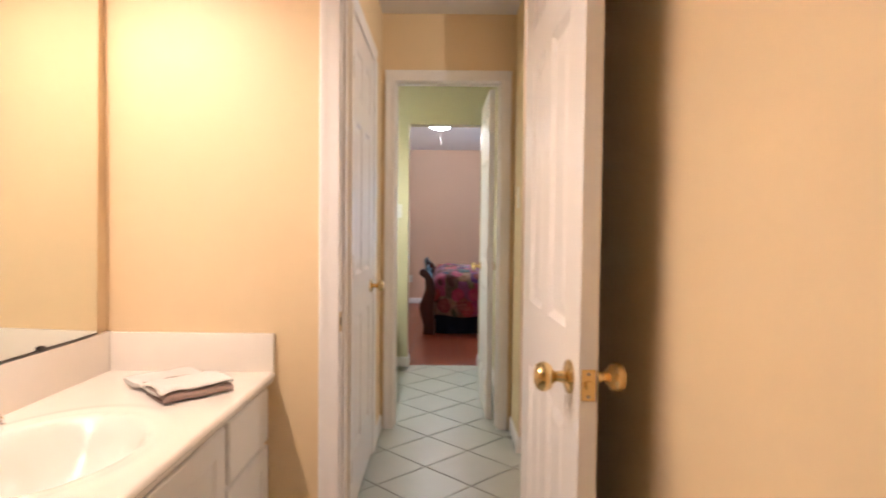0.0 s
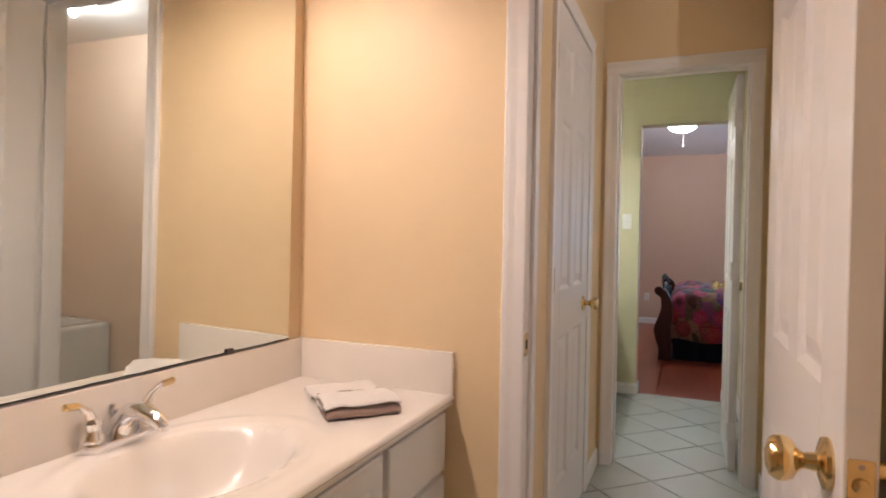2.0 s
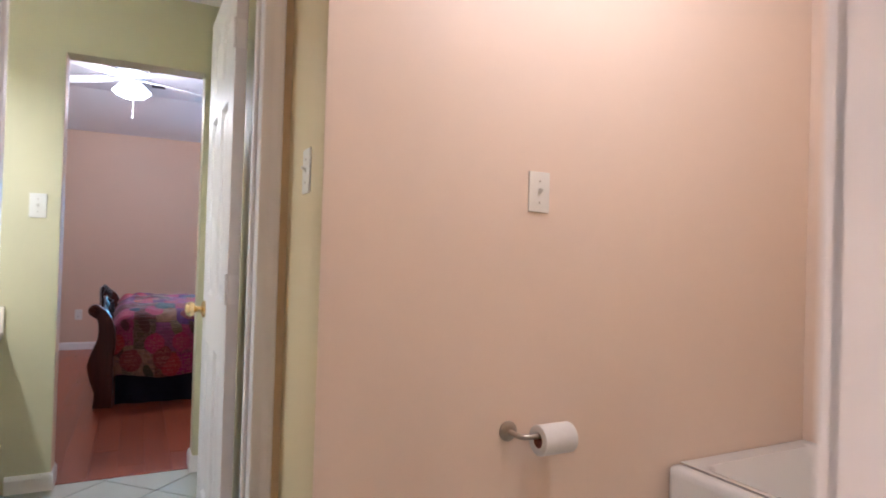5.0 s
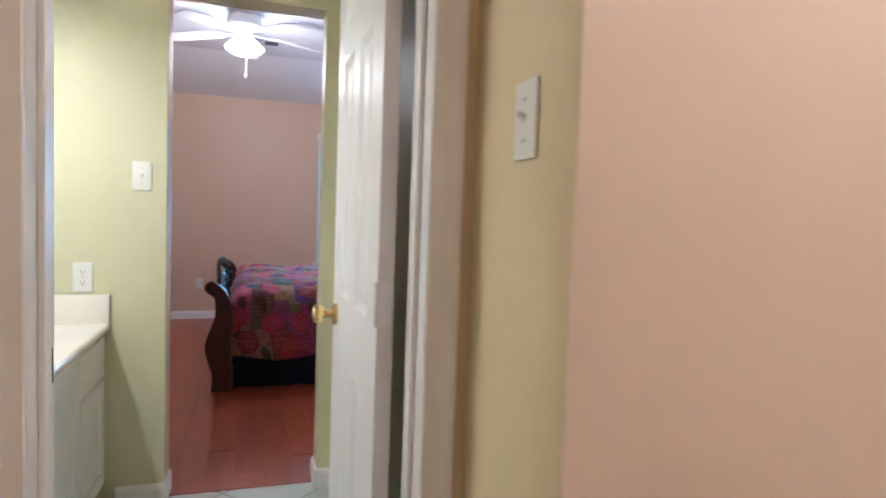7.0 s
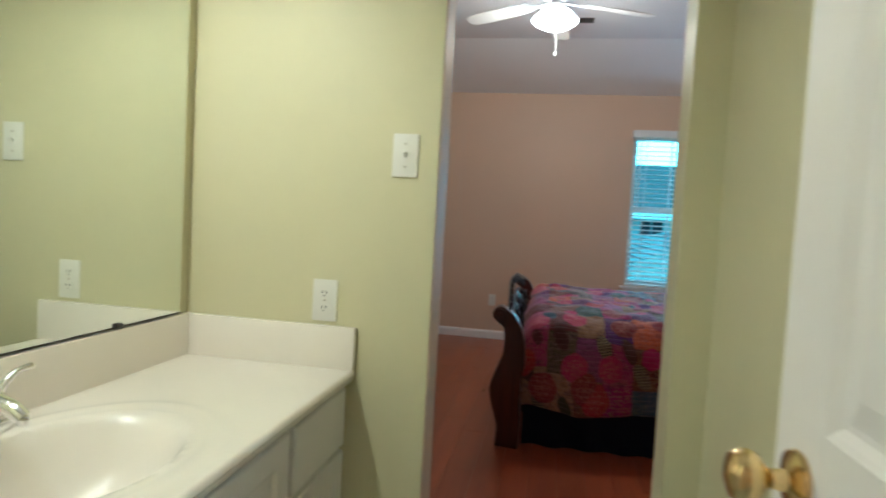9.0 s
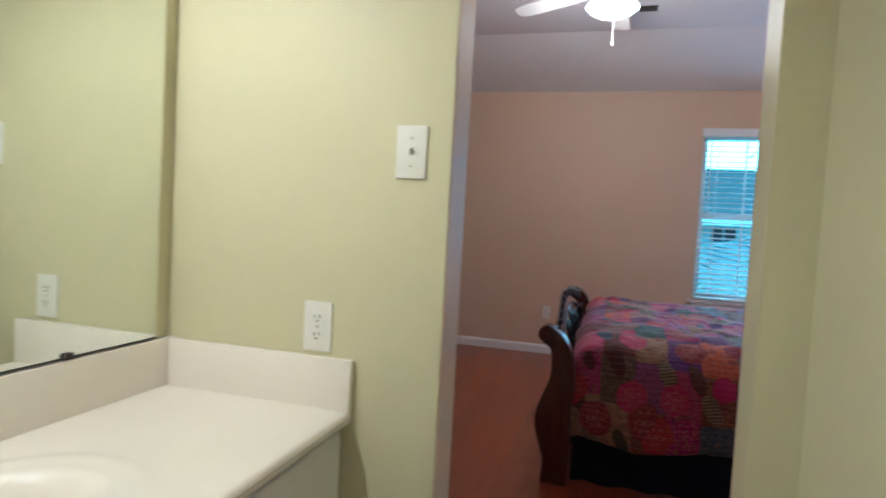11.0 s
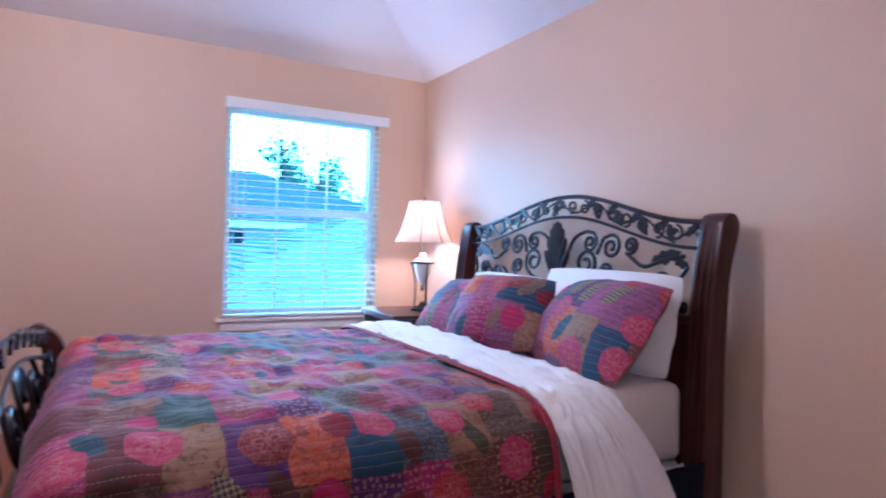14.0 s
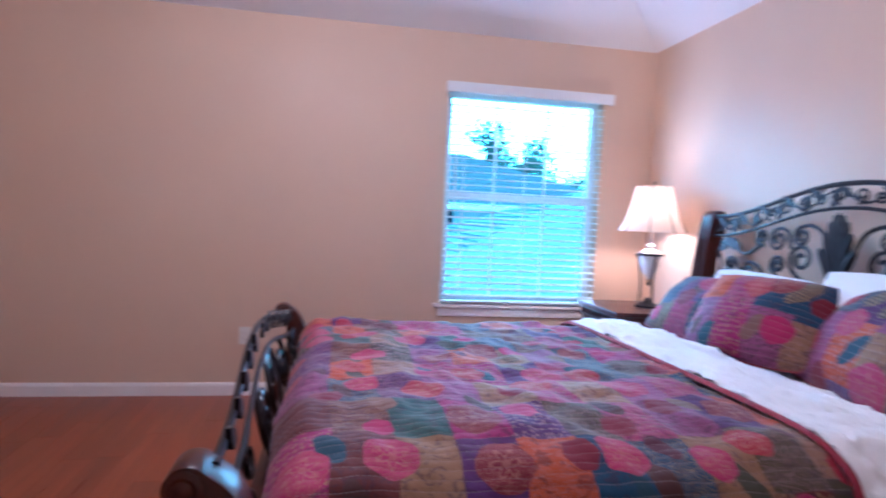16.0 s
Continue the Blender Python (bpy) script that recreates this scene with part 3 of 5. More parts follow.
    cuboid(bm, a + 0.011, b - 0.011, stop, stop + 0.035, h - 0.011, h, 0.003)
    return structure(name, bm, TRIM, "white painted door jamb")


jamb("jamb_a", YA - 0.004, YA + TW + 0.004, A0, A1, HD, YA + 0.04)
jamb("jamb_b", YB - 0.004, YB + TW + 0.004, B0, B1, HD, YB + 0.045)
casing("casing_a_south", YA, -1, A0, A1, HD)
casing("casing_a_north", YA + TW, 1, A0, A1, HD, legs=(False, True))
casing("casing_b_south", YB, -1, B0, B1, HD)
casing("casing_b_north", YB + TW, 1, B0, B1, HD)
casing("casing_c", MX, 1, 2.76, 3.49, HD, axis="x")
structure("jamb_c", cuboid(block(MX - 0.1, MX, 2.748, 2.757, 0, HD), MX - 0.1, MX, 3.493, 3.502, 0, HD), TRIM)
structure("closet_back", block(MX - 0.75, MX - 0.7, 2.6, 3.7, 0, HB), PEACH)


# ---- doors ----
def knob_set(door, x, z, faces, material=BRASS):
    """Round knob with its rosette; faces: (y of the leaf's face, direction)."""
    for y, s in faces:
        bm = bmesh.new()
        lathe(bm, [(0.001, 0), (0.031, 0), (0.033, s * 0.003), (0.031, s * 0.008), (0.020, s * 0.012), (0.012, s * 0.014), (0.010, s * 0.028), (0.014, s * 0.034),
                   (0.024, s * 0.040), (0.0285, s * 0.050), (0.028, s * 0.058), (0.023, s * 0.066), (0.012, s * 0.070), (0.001, s * 0.071)], (x, y, z), "y", 28)
        part("knob", bm, material, door, "polished brass knob", local=True)


def panel_door(name, label, w, at, turn, hinge_side=1, knob_x=None, kz=0.912, knob_faces="both", hinges=True):
    """Six-panel leaf: x along its width from the hinge, y through its thickness, z up."""
    h, t = 2.02, 0.035
    door = thing(name, label, "door", at, turn)
    st, mu = 0.105 * w / 0.61 + 0.005, 0.085
    pw = (w - 2 * st - mu) / 2
    xs = [(st, st + pw), (st + pw + mu, w - st)]
    zs = [(0.235, 0.80), (0.975, 1.615), (1.715, 1.915)]
    bm = bmesh.new()
    cuboid(bm, 0, st, 0, t, 0, h, 0.0015, 1)
    cuboid(bm, w - st, w, 0, t, 0, h, 0.0015, 1)
    edges = [0.0] + [v for z in zs for v in z] + [h]
    for z0, z1 in zip(edges[::2], edges[1::2]):
        cuboid(bm, st, w - st, 0, t, z0, z1)
    for z0, z1 in zs:
        cuboid(bm, st + pw, st + pw + mu, 0, t, z0, z1)
    part("leaf", bm, DOORW, door, local=True, smooth=False)
    for x0, x1 in xs:
        for z0, z1 in zs:
            bm = bmesh.new()
            for y, s in ((0, 1), (t, -1)):
                prev = None
                for ins, dep in ((0, 0.0005), (0.006, 0.004), (0.014, 0.010), (0.020, 0.010), (0.048, 0.003)):
                    ring = [bm.verts.new((a, y + s * dep, c)) for a, c in ((x0 + ins, z0 + ins), (x1 - ins, z0 + ins), (x1 - ins, z1 - ins), (x0 + ins, z1 - ins))]
                    if prev:
                        for i in range(4):
                            bm.faces.new((prev[i], prev[(i + 1) % 4], ring[(i + 1) % 4], ring[i]))
                    prev = ring
                bm.faces.new(prev)
            part("panel", bm, DOORW, door, local=True, smooth=False)
    kx = w - 0.066 if knob_x is None else knob_x
    faces = {"both": ((0, -1), (t, 1)), "low": ((0, -1),), "high": ((t, 1),)}[knob_faces]
    knob_set(door, kx, kz, faces)
    bm = cuboid(bmesh.new(), w, w + 0.002, 0.004, t - 0.004, kz - 0.029, kz + 0.029, 0.0008, 1)
    latch = part("latch_plate", bm, BRASS, door, "brass latch plate", local=True)
    bm = bmesh.new()
    lathe(bm, [(0.001, w + 0.002), (0.009, w + 0.002), (0.008, w + 0.006), (0.001, w + 0.007)], (0, t / 2, kz), "x", 16)
    part("latch_bolt", bm, BRASS, latch, local=True)
    for dz in (-0.021, 0.021):
        bm = lathe(bmesh.new(), [(0.001, w + 0.002), (0.0035, w + 0.002), (0.003, w + 0.003), (0.001, w + 0.0032)], (0, t / 2, kz + dz), "x", 10)
        part("screw", bm, NICKEL, latch, local=True)
    if hinges:
        for z in (0.20, 1.02, 1.80):
            bm = bmesh.new()
            yy = -0.004 if hinge_side < 0 else t + 0.004
            lathe(bm, [(0.001, z - 0.045), (0.005, z - 0.045), (0.006, z - 0.02), (0.005, z - 0.018), (0.006, z + 0.016), (0.005, z + 0.018), (0.006, z + 0.045), (0.001, z + 0.048)], (-0.004, yy, 0), "z", 10)
            cuboid(bm, -0.0015, 0.0, 0.004, t - 0.004, z - 0.044, z + 0.044)
            part("hinge", bm, TRIM if w < 0.65 else NICKEL, door, "steel butt hinge", local=True)
    return door


panel_door("door_open", "white six-panel door standing open in the vanity room", 0.70, (0.222, YA - 0.014, 0.008), -89.2, 1, knob_x=0.636, kz=0.890)
panel_door("door_ajar", "white six-panel door swung open against a sage wall", 0.61, (0.287, YB + TW + 0.042, 0.008), 90.8, 1)
panel_door("closet_door", "white six-panel closet door, shut, with brass knob", 0.727, (MX + 0.003, 2.762, 0.008), 90, -1, knob_x=0.625, kz=0.885, knob_faces="low")
# strike plates on the jambs
for at_x, y, z in ((A0, YA + 0.014, 0.895), (B0, YB + TW - 0.018, 0.94)):
    p = thing("strike_plate", "brass strike plate let into a door jamb", "strike plate", (at_x, y, z))
    part("plate", cuboid(bmesh.new(), at_x, at_x + 0.002, y - 0.016, y + 0.016, z - 0.03, z + 0.03, 0.0009, 1), BRASS, p)
    part("hole", block(at_x + 0.002, at_x + 0.0026, y - 0.008, y + 0.008, z - 0.012, z + 0.012), SLOT, p)


# ---- window ----
def window():
    win = thing("window_bedroom", "white vinyl window behind open horizontal blinds", "window", (1.245, FY, WZ0))
    win["kind"] = "structure"
    bm = bmesh.new()
    for a, b, c, d in ((W0, W0 + 0.045, WZ0, WZ1), (W1 - 0.045, W1, WZ0, WZ1), (W0 + 0.045, W1 - 0.045, WZ0, WZ0 + 0.045), (W0 + 0.045, W1 - 0.045, WZ1 - 0.045, WZ1)):
        cuboid(bm, a, b, FY + 0.07, FY + 0.13, c, d, 0.003, 1)
    part("window_frame", bm, VINYL, win)
    part("meeting_rail", block(W0 + 0.045, W1 - 0.045, FY + 0.065, FY + 0.115, 1.325, 1.375, 0.003), VINYL, win)
    for k in (1, 2):
        x = W0 + (W1 - W0) * k / 3
        part("muntin", block(x - 0.006, x + 0.006, FY + 0.088, FY + 0.1, WZ0 + 0.045, WZ1 - 0.045), VINYL, win)
    for z0, z1 in ((WZ0 + 0.045, 1.325), (1.375, WZ1 - 0.045)):
        g = part("pane", block(W0 + 0.045, W1 - 0.045, FY + 0.102, FY + 0.106, z0, z1), GLASS, win)
        g.visible_shadow = False
    part("window_sill", block(0.655, 1.855, FY - 0.035, FY + 0.07, 0.597, 0.622, 0.006), TRIM, win)
    part("apron", block(0.69, 1.82, FY - 0.014, FY, 0.535, 0.597, 0.004), TRIM, win)


window()


def blinds():
    bl = thing("window_blind", "white two-inch horizontal blind, lowered with slats open", "blind", (1.245, FY, 2.0))
    part("valance", block(0.684, 1.848, FY - 0.062, FY - 0.048, 2.022, 2.092, 0.004), BLIND, bl)
    part("valance_return", block(1.836, 1.848, FY - 0.048, FY, 2.022, 2.092, 0.002), BLIND, bl)
    part("valance_return", block(0.684, 0.696, FY - 0.048, FY, 2.022, 2.092, 0.002), BLIND, bl)
    part("head_rail", block(0.70, 1.83, FY - 0.046, FY - 0.004, 2.03, 2.07), BLIND, bl)
    part("bottom_rail", block(0.70, 1.79, FY - 0.046, FY + 0.004, 0.632, 0.648, 0.003), BLIND, bl)
    cx = 1.245
    first = None
    for i in range(31):
        z = 0.683 + i * 0.0435
        if first is None:
            bm = bmesh.new()
            pts = [(-0.024, 0.0), (-0.012, 0.002), (0, 0.0028), (0.012, 0.002), (0.024, 0)]
            prism(bm, pts + [(u, v - 0.0028) for u, v in reversed(pts)], "x", -0.54, 0.54)
            first = part("slat", bm, SLAT, bl, local=True)
            ob = first
        else:
            ob = new("slat", first.data)
            ob.parent = bl
        ob.matrix_basis = pose(0, -0.021, z - 2.0, 9 + 1.5 * math.sin(i * 2.3), 0, 0.15 * math.sin(i * 1.7))
    for x in (0.82, 1.245, 1.67):
        bm = bmesh.new()
        for dy in (-0.046, 0.004):
            tube(bm, [(x, FY + dy, 2.03), (x, FY + dy, 0.64)], 0.0016, 6)
        part("ladder_cord", bm, BLIND, bl)
    part("tilt_wand", tube(bmesh.new(), [(0.76, FY - 0.055, 2.02), (0.758, FY - 0.058, 1.30)], 0.005, 6), BLIND, bl)


blinds()


# ---- lamps ----
def vanity_light(at_y, energy, room, n, gap):
    """Bar of bell shades over a mirror."""
    reach = gap * (n - 1) / 2 + 0.10
    v = thing("vanity_light", "brass vanity light bar with frosted bell shades", "wall lamp", (WX, at_y, 2.10))
    part("back_plate", block(WX, WX + 0.022, at_y - reach, at_y + reach, 2.11, 2.20, 0.006), BRASS, v)
    for k in range(n):
        y = at_y + gap * (k - (n - 1) / 2)
        x = WX + 0.135
        part("arm", tube(bmesh.new(), [(WX + 0.02, y, 2.155), (x - 0.03, y, 2.175), (x, y, 2.165), (x, y, 2.14)], 0.008, 8), BRASS, v)
        bm = bmesh.new()
        prof = [(0.024, 2.14), (0.030, 2.12), (0.037, 2.08), (0.050, 2.035), (0.066, 2.005)]
        lathe(bm, prof + [(r - 0.003, z) for r, z in reversed(prof)], (x, y, 0), "z", 24)
        bm.faces.ensure_lookup_table()
        bmesh.ops.delete(bm, geom=[f for f in bm.faces if len(f.verts) > 4], context="FACES")
        part("shade", bm, FROST, v)
        lamp("vanity_bulb_light_" + room, "POINT", (x, y, 2.032), energy, WARM if room == "a" else PALE, 0.024)


vanity_light(1.30, E_A, "a", 4, 0.30)
vanity_light(4.66, E_B, "b", 3, 0.26)
dome = thing("ceiling_dome_light", "round frosted glass ceiling light, switched on", "ceiling lamp", (1.10, 2.92, HB))
part("pan", lathe(bmesh.new(), [(0.001, HB), (0.120, HB), (0.125, HB - 0.010), (0.118, HB - 0.020), (0.001, HB - 0.021)], (1.10, 2.92, 0), "z", 32), FANWHITE, dome)
part("glass_bowl", lathe(bmesh.new(), [(0.114, HB - 0.021), (0.110, HB - 0.036), (0.088, HB - 0.054), (0.05, HB - 0.066), (0.001, HB - 0.070)], (1.10, 2.92, 0), "z", 32), DOMEGLOW, dome)
lamp("dome_light", "POINT", (1.10, 2.92, HB - 0.10), E_MID, SOFT, 0.02)
lamp("window_daylight", "AREA", (1.245, FY - 0.09, 1.34), E_WIN, (0.62, 0.80, 1.0), 1.05, (1.245, 5.0, 1.1), sizey=1.4)

# ---- vanities ----
CZ, CX = 0.745, -0.522


def vanity(name, y0, y1, bowl_y, splash_ends, tap_style):
    """Marble top with an integral bowl on a white cabinet, along the west wall."""
    top = thing(name + "_top", "cream cultured marble vanity top with an oval basin", "countertop", (WX, (y0 + y1) / 2, CZ))
    rx, ry, bx = 0.165, 0.225, -0.775
    bm = bmesh.new()
    x0, x1 = WX + 0.001, CX - 0.012
    nu, nv = 46, 110

    def height(x, y):
        d = math.hypot((x - bx) / rx, (y - bowl_y) / ry)
        rim = 0.003 * math.exp(-((d - 1.22) / 0.07) ** 2)
        if d >= 1:
            return rim
        return rim - 0.135 * (0.5 + 0.5 * math.cos(math.pi * d ** 2.1)) ** 0.8
    vs = [[bm.verts.new((x0 + (x1 - x0) * i / nu, y0 + (y1 - y0) * j / nv, CZ + height(x0 + (x1 - x0) * i / nu, y0 + (y1 - y0) * j / nv))) for j in range(nv + 1)] for i in range(nu + 1)]
    for i in range(nu):
        for j in range(nv):
            bm.faces.new((vs[i][j], vs[i + 1][j], vs[i + 1][j + 1], vs[i][j + 1]))
    part("basin_deck", bm, MARBLE, top)
    bm = bmesh.new()
    prof = [(x1, CZ), (x1 + 0.006, CZ - 0.001), (x1 + 0.012, CZ - 0.006), (x1 + 0.014, CZ - 0.013), (x1 + 0.010, CZ - 0.018), (x1 + 0.010, CZ - 0.026), (x1 + 0.004, CZ - 0.034), (x1 - 0.01, CZ - 0.034), (x1 - 0.01, CZ - 0.002)]
    prism(bm, prof, "y", y0, y1)
    part("front_edge", bm, MARBLE, top)
    part("backsplash", block(WX + 0.001, WX + 0.02, y0, y1, CZ - 0.002, CZ + 0.118, 0.004), MARBLE, top)
    for y, s in splash_ends:
        part("side_splash", block(WX + 0.02, CX + 0.001, min(y, y + s * 0.019), max(y, y + s * 0.019), CZ - 0.002, CZ + 0.116, 0.004), MARBLE, top)
    bm = lathe(bmesh.new(), [(0.001, 0.004), (0.014, 0.004), (0.021, 0.002), (0.022, 0), (0.001, -0.004)], (bx, bowl_y, CZ - 0.1345), "z", 20)
    part("drain", bm, CHROME, top, "chrome drain ring")
    # cabinet units under the top
    fx = CX - 0.03
    units = []
    y = y1 - 0.012
    units.append((y - 0.345, y, "drawers"))
    y -= 0.35
    while y - 0.42 > y0:
        units.append((y - 0.42, y, "door"))
        y -= 0.425
    if y - y0 > 0.12:
        units.append((y0, y, "door"))
    for a, b, kind in units:
        u = thing("vanity_cabinet", "white painted vanity cabinet with " + ("a drawer over a raised-panel door" if kind == "drawers" else "a raised-panel door"), "cabinet", (WX, (a + b) / 2, 0), group=name + " cabinets")
        body = bmesh.new()
        cuboid(body, WX + 0.002, fx, a, b, 0.09, 0.58)
        cuboid(body, fx - 0.02, fx, a, b, 0.58, CZ - 0.035)
        cuboid(body, WX + 0.002, fx - 0.07, a, b, 0.0, 0.09)
        part("body", body, CABINET, u)
        rows = (("door", 0.115, 0.53), ("drawer_front", 0.545, 0.70)) if kind == "drawers" else (("door", 0.115, 0.70),)
        for front, z0, z1 in rows:
            bm = bmesh.new()
            g, m = 0.012, 0.055
            steps = [(0.0, 0.0), (0.0, 0.014), (0.004, 0.018)]
            if front == "door":
                steps += [(m, 0.018), (m + 0.009, 0.011), (m + 0.016, 0.011), (m + 0.042, 0.0185)]
            prev = None
            for ins, dep in steps:
                ins += g
                ring = [bm.verts.new((fx + dep, p, q)) for p, q in ((a + ins, z0 + ins - g), (b - ins, z0 + ins - g), (b - ins, z1 - ins + g), (a + ins, z1 - ins + g))]
                if prev:
                    for i in range(4):
                        bm.faces.new((prev[i], prev[(i + 1) % 4], ring[(i + 1) % 4], ring[i]))
                prev = ring
            bm.faces.new(prev)
            part(front, bm, CABINET, u)
    # tap
    tx, ty = -0.985, bowl_y
    tap = thing("faucet", "chrome two-handle faucet with " + ("brass lever tips" if tap_style == "brass" else "lever handles"), "faucet", (tx, ty, CZ + 0.003))
    bm = bmesh.new()
    outline = [(tx + 0.030 * math.cos(a), ty + (0.055 if math.sin(a) > 0 else -0.055) + 0.028 * math.sin(a)) for a in [2 * math.pi * k / 28 for k in range(28)]]
    prism(bm, outline, "z", CZ + 0.002, CZ + 0.020, 0.005)
    part("base", bm, CHROME, tap)
    bm = bmesh.new()
    path = [(tx, ty, CZ + 0.018), (tx + 0.006, ty, CZ + 0.045), (tx + 0.03, ty, CZ + 0.066), (tx + 0.065, ty, CZ + 0.072), (tx + 0.10, ty, CZ + 0.062), (tx + 0.118, ty, CZ + 0.050)]
    tube(bm, path, [0.026, 0.022, 0.019, 0.017, 0.015, 0.013], 16)
    part("spout", bm, CHROME, tap)
    part("aerator", lathe(bmesh.new(), [(0.001, CZ + 0.040), (0.010, CZ + 0.040), (0.011, CZ + 0.050), (0.001, CZ + 0.054)], (tx + 0.118, ty, 0), "z", 14), CHROME, tap)
    part("pop_up_rod", lathe(bmesh.new(), [(0.001, CZ + 0.02), (0.0035, CZ + 0.02), (0.0035, CZ + 0.052), (0.010, CZ + 0.058), (0.012, CZ + 0.067), (0.007, CZ + 0.076), (0.001, CZ + 0.078)], (tx - 0.022, ty, 0), "z", 12), CHROME, tap)
    for s in (-1, 1):
        hy = ty + s * 0.06
        hd = part("handle_post", lathe(bmesh.new(), [(0.001, CZ + 0.018), (0.021, CZ + 0.018), (0.022, CZ + 0.028), (0.016, CZ + 0.038), (0.015, CZ + 0.050), (0.018, CZ + 0.056), (0.012, CZ + 0.066), (0.001, CZ + 0.068)], (tx, hy, 0), "z", 18), CHROME, tap)
        bm = bmesh.new()
        tube(bm, [(tx, hy, CZ + 0.060), (tx + 0.004, hy + s * 0.012, CZ + 0.082), (tx + 0.008, hy + s * 0.034, CZ + 0.098), (tx + 0.012, hy + s * 0.062, CZ + 0.102)], [0.010, 0.008, 0.006, 0.0065], 10)
        part("lever", bm, CHROME, hd)
        if tap_style == "brass":
            bm = tube(bmesh.new(), [(tx + 0.0081, hy + s * 0.0345, CZ + 0.098), (tx + 0.012, hy + s * 0.062, CZ + 0.102), (tx + 0.0125, hy + s * 0.066, CZ + 0.1022)], [0.0068, 0.0075, 0.004], 10)
            part("lever_tip", bm, BRASS, hd, "brass lever tip")


vanity("vanity_a", 0.55, YA - 0.001, 1.545, ((YA - 0.001, -1),), "brass")
vanity("vanity_b", YB + TW + 0.02, YC - 0.001, 4.80, ((YC - 0.001, -1),), "plain")


def wall_mirror(y0, y1, z0, z1, lean, tilt, backing):
    mi = thing("wall_mirror", "frameless wall mirror with a tarnished lower edge", "mirror", (WX, (y0 + y1) / 2, z0))
    bm = bmesh.new()
    prism(bm, [(WX + lean - 0.008, y0), (WX + lean - 0.004, y0), (WX + lean, y1), (WX + lean - 0.004, y1)], "z", z0, z1)
    for v in bm.verts:
        v.co.x += tilt * (v.co.z - z0) / (z1 - z0)
    part("glass", bm, MIRROR, mi, smooth=False)
    bm = bmesh.new()
    n = 60
    pts = [(y0 + (y1 - y0) * k / n, z0 + 0.0015 + 0.002 * abs(wobble(k * 0.37, y0, 1.3))) for k in range(n + 1)]
    prism(bm, [(y0, z0 - 0.001)] + pts + [(y1, z0 - 0.001)], "x", WX + lean + 0.0002, WX + lean + 0.0014)
    for v in bm.verts:
        v.co.x -= 0.004 * (y1 - v.co.y) / (y1 - y0)
    part("tarnish_line", bm, DARKSTEEL, mi, "dark tarnished edge")
    part("side_edge", prism(bmesh.new(), [(WX + 0.001, z0), (WX + lean - 0.002, z0), (WX + lean + tilt - 0.002, z1), (WX + 0.001, z1)], "y", y1, y1 + 0.0016), backing, mi, "painted backing edge")
    part("top_edge", block(WX + 0.002, WX + lean + tilt, y0, y1, z1, z1 + 0.003), DARKSTEEL, mi)
    for y in (y1 - 0.24, y1 - 0.95):
        part("clip", block(WX + lean + 0.0015, WX + lean + 0.006, y - 0.011, y + 0.011, z0 - 0.002, z0 + 0.010, 0.002), DARKSTEEL, mi)


wall_mirror(0.70, YA - 0.080, 0.868, 1.905, 0.018, 0.012, PEACH)
wall_mirror(YB + TW + 0.10, YC - 0.055, 0.868, 1.905, 0.015, 0.0, SAGE)


def folded_towel():
    tw = thing("folded_towel", "white folded hand towel with taupe border on the counter", "towel", (-0.72, 2.0, CZ + 0.004))
    fx, fy = -0.628, 1.902

    def lay(s, w, z):
        # s runs back from the folded front edge, w across
        return (fx - 0.71 * s + 0.674 * w, fy + 0.70 * s + 0.738 * w, CZ + z)

    def strip(name, line, w0, w1, mat, thick, seed):
        pts = s_profile([(s, 0, z) for s, z in line], 10 * len(line))

        def f(u, v):
            i = u * (len(pts) - 1)
            k = min(int(i), len(pts) - 2)
            q = pts[k].lerp(pts[k + 1], i - k)
            w = w0 + (w1 - w0) * v
            p = lay(q.x + 0.006 * wobble(v * 3, seed, 5), w + 0.006 * wobble(q.x * 14, seed, q.z * 20), q.z)
            edge = max(0, 1 - min(v, 1 - v) / 0.12) ** 2
            return (p[0], p[1], max(CZ + thick + 0.001, p[2] + 0.003 * wobble(p[0] * 18, p[1] * 18, seed) + 0.0015 * wobble(p[0] * 50, p[1] * 50, seed) - 0.003 * edge * (q.z > 0.012)))
        part(name, sheet(f, 50, 18, thick=thick), mat, tw)
    strip("spread_layer", [(0.18, 0.009), (0.262, 0.009), (0.274, 0.016), (0.262, 0.0235), (0.20, 0.025), (0.10, 0.0245), (0.03, 0.0245)], -0.094, 0.088, TOWEL, 0.006, 1)
    strip("under_fold", [(0.12, 0.0075), (0.06, 0.0075), (0.012, 0.0075), (0.0, 0.013), (0.012, 0.019), (0.06, 0.0195), (0.115, 0.0195)], -0.088, 0.090, TOWELEDGE, 0.0055, 2)
    strip("middle_fold", [(0.12, 0.026), (0.06, 0.0265), (0.016, 0.0265), (0.006, 0.0235), (0.016, 0.0205), (0.05, 0.0205)], -0.090, 0.090, TOWELEDGE, 0.004, 4)
    strip("upper_fold", [(0.140, 0.028), (0.128, 0.034), (0.10, 0.0385), (0.05, 0.0395), (0.010, 0.0375), (-0.003, 0.033), (0.012, 0.028), (0.04, 0.0275)], -0.092, 0.091, TOWEL, 0.006, 3)
    rnd = random.Random(4)
    for k in range(16):
        a = lay(0.155 + 0.012 * rnd.random(), -0.078 + 0.158 * k / 15, 0.0245)
        part("stitched_motif", block(a[0] - 0.004, a[0] + 0.003, a[1] - 0.003, a[1] + 0.003, a[2] - 0.006, a[2] + 0.0015), TOWELEDGE, tw)


folded_towel()


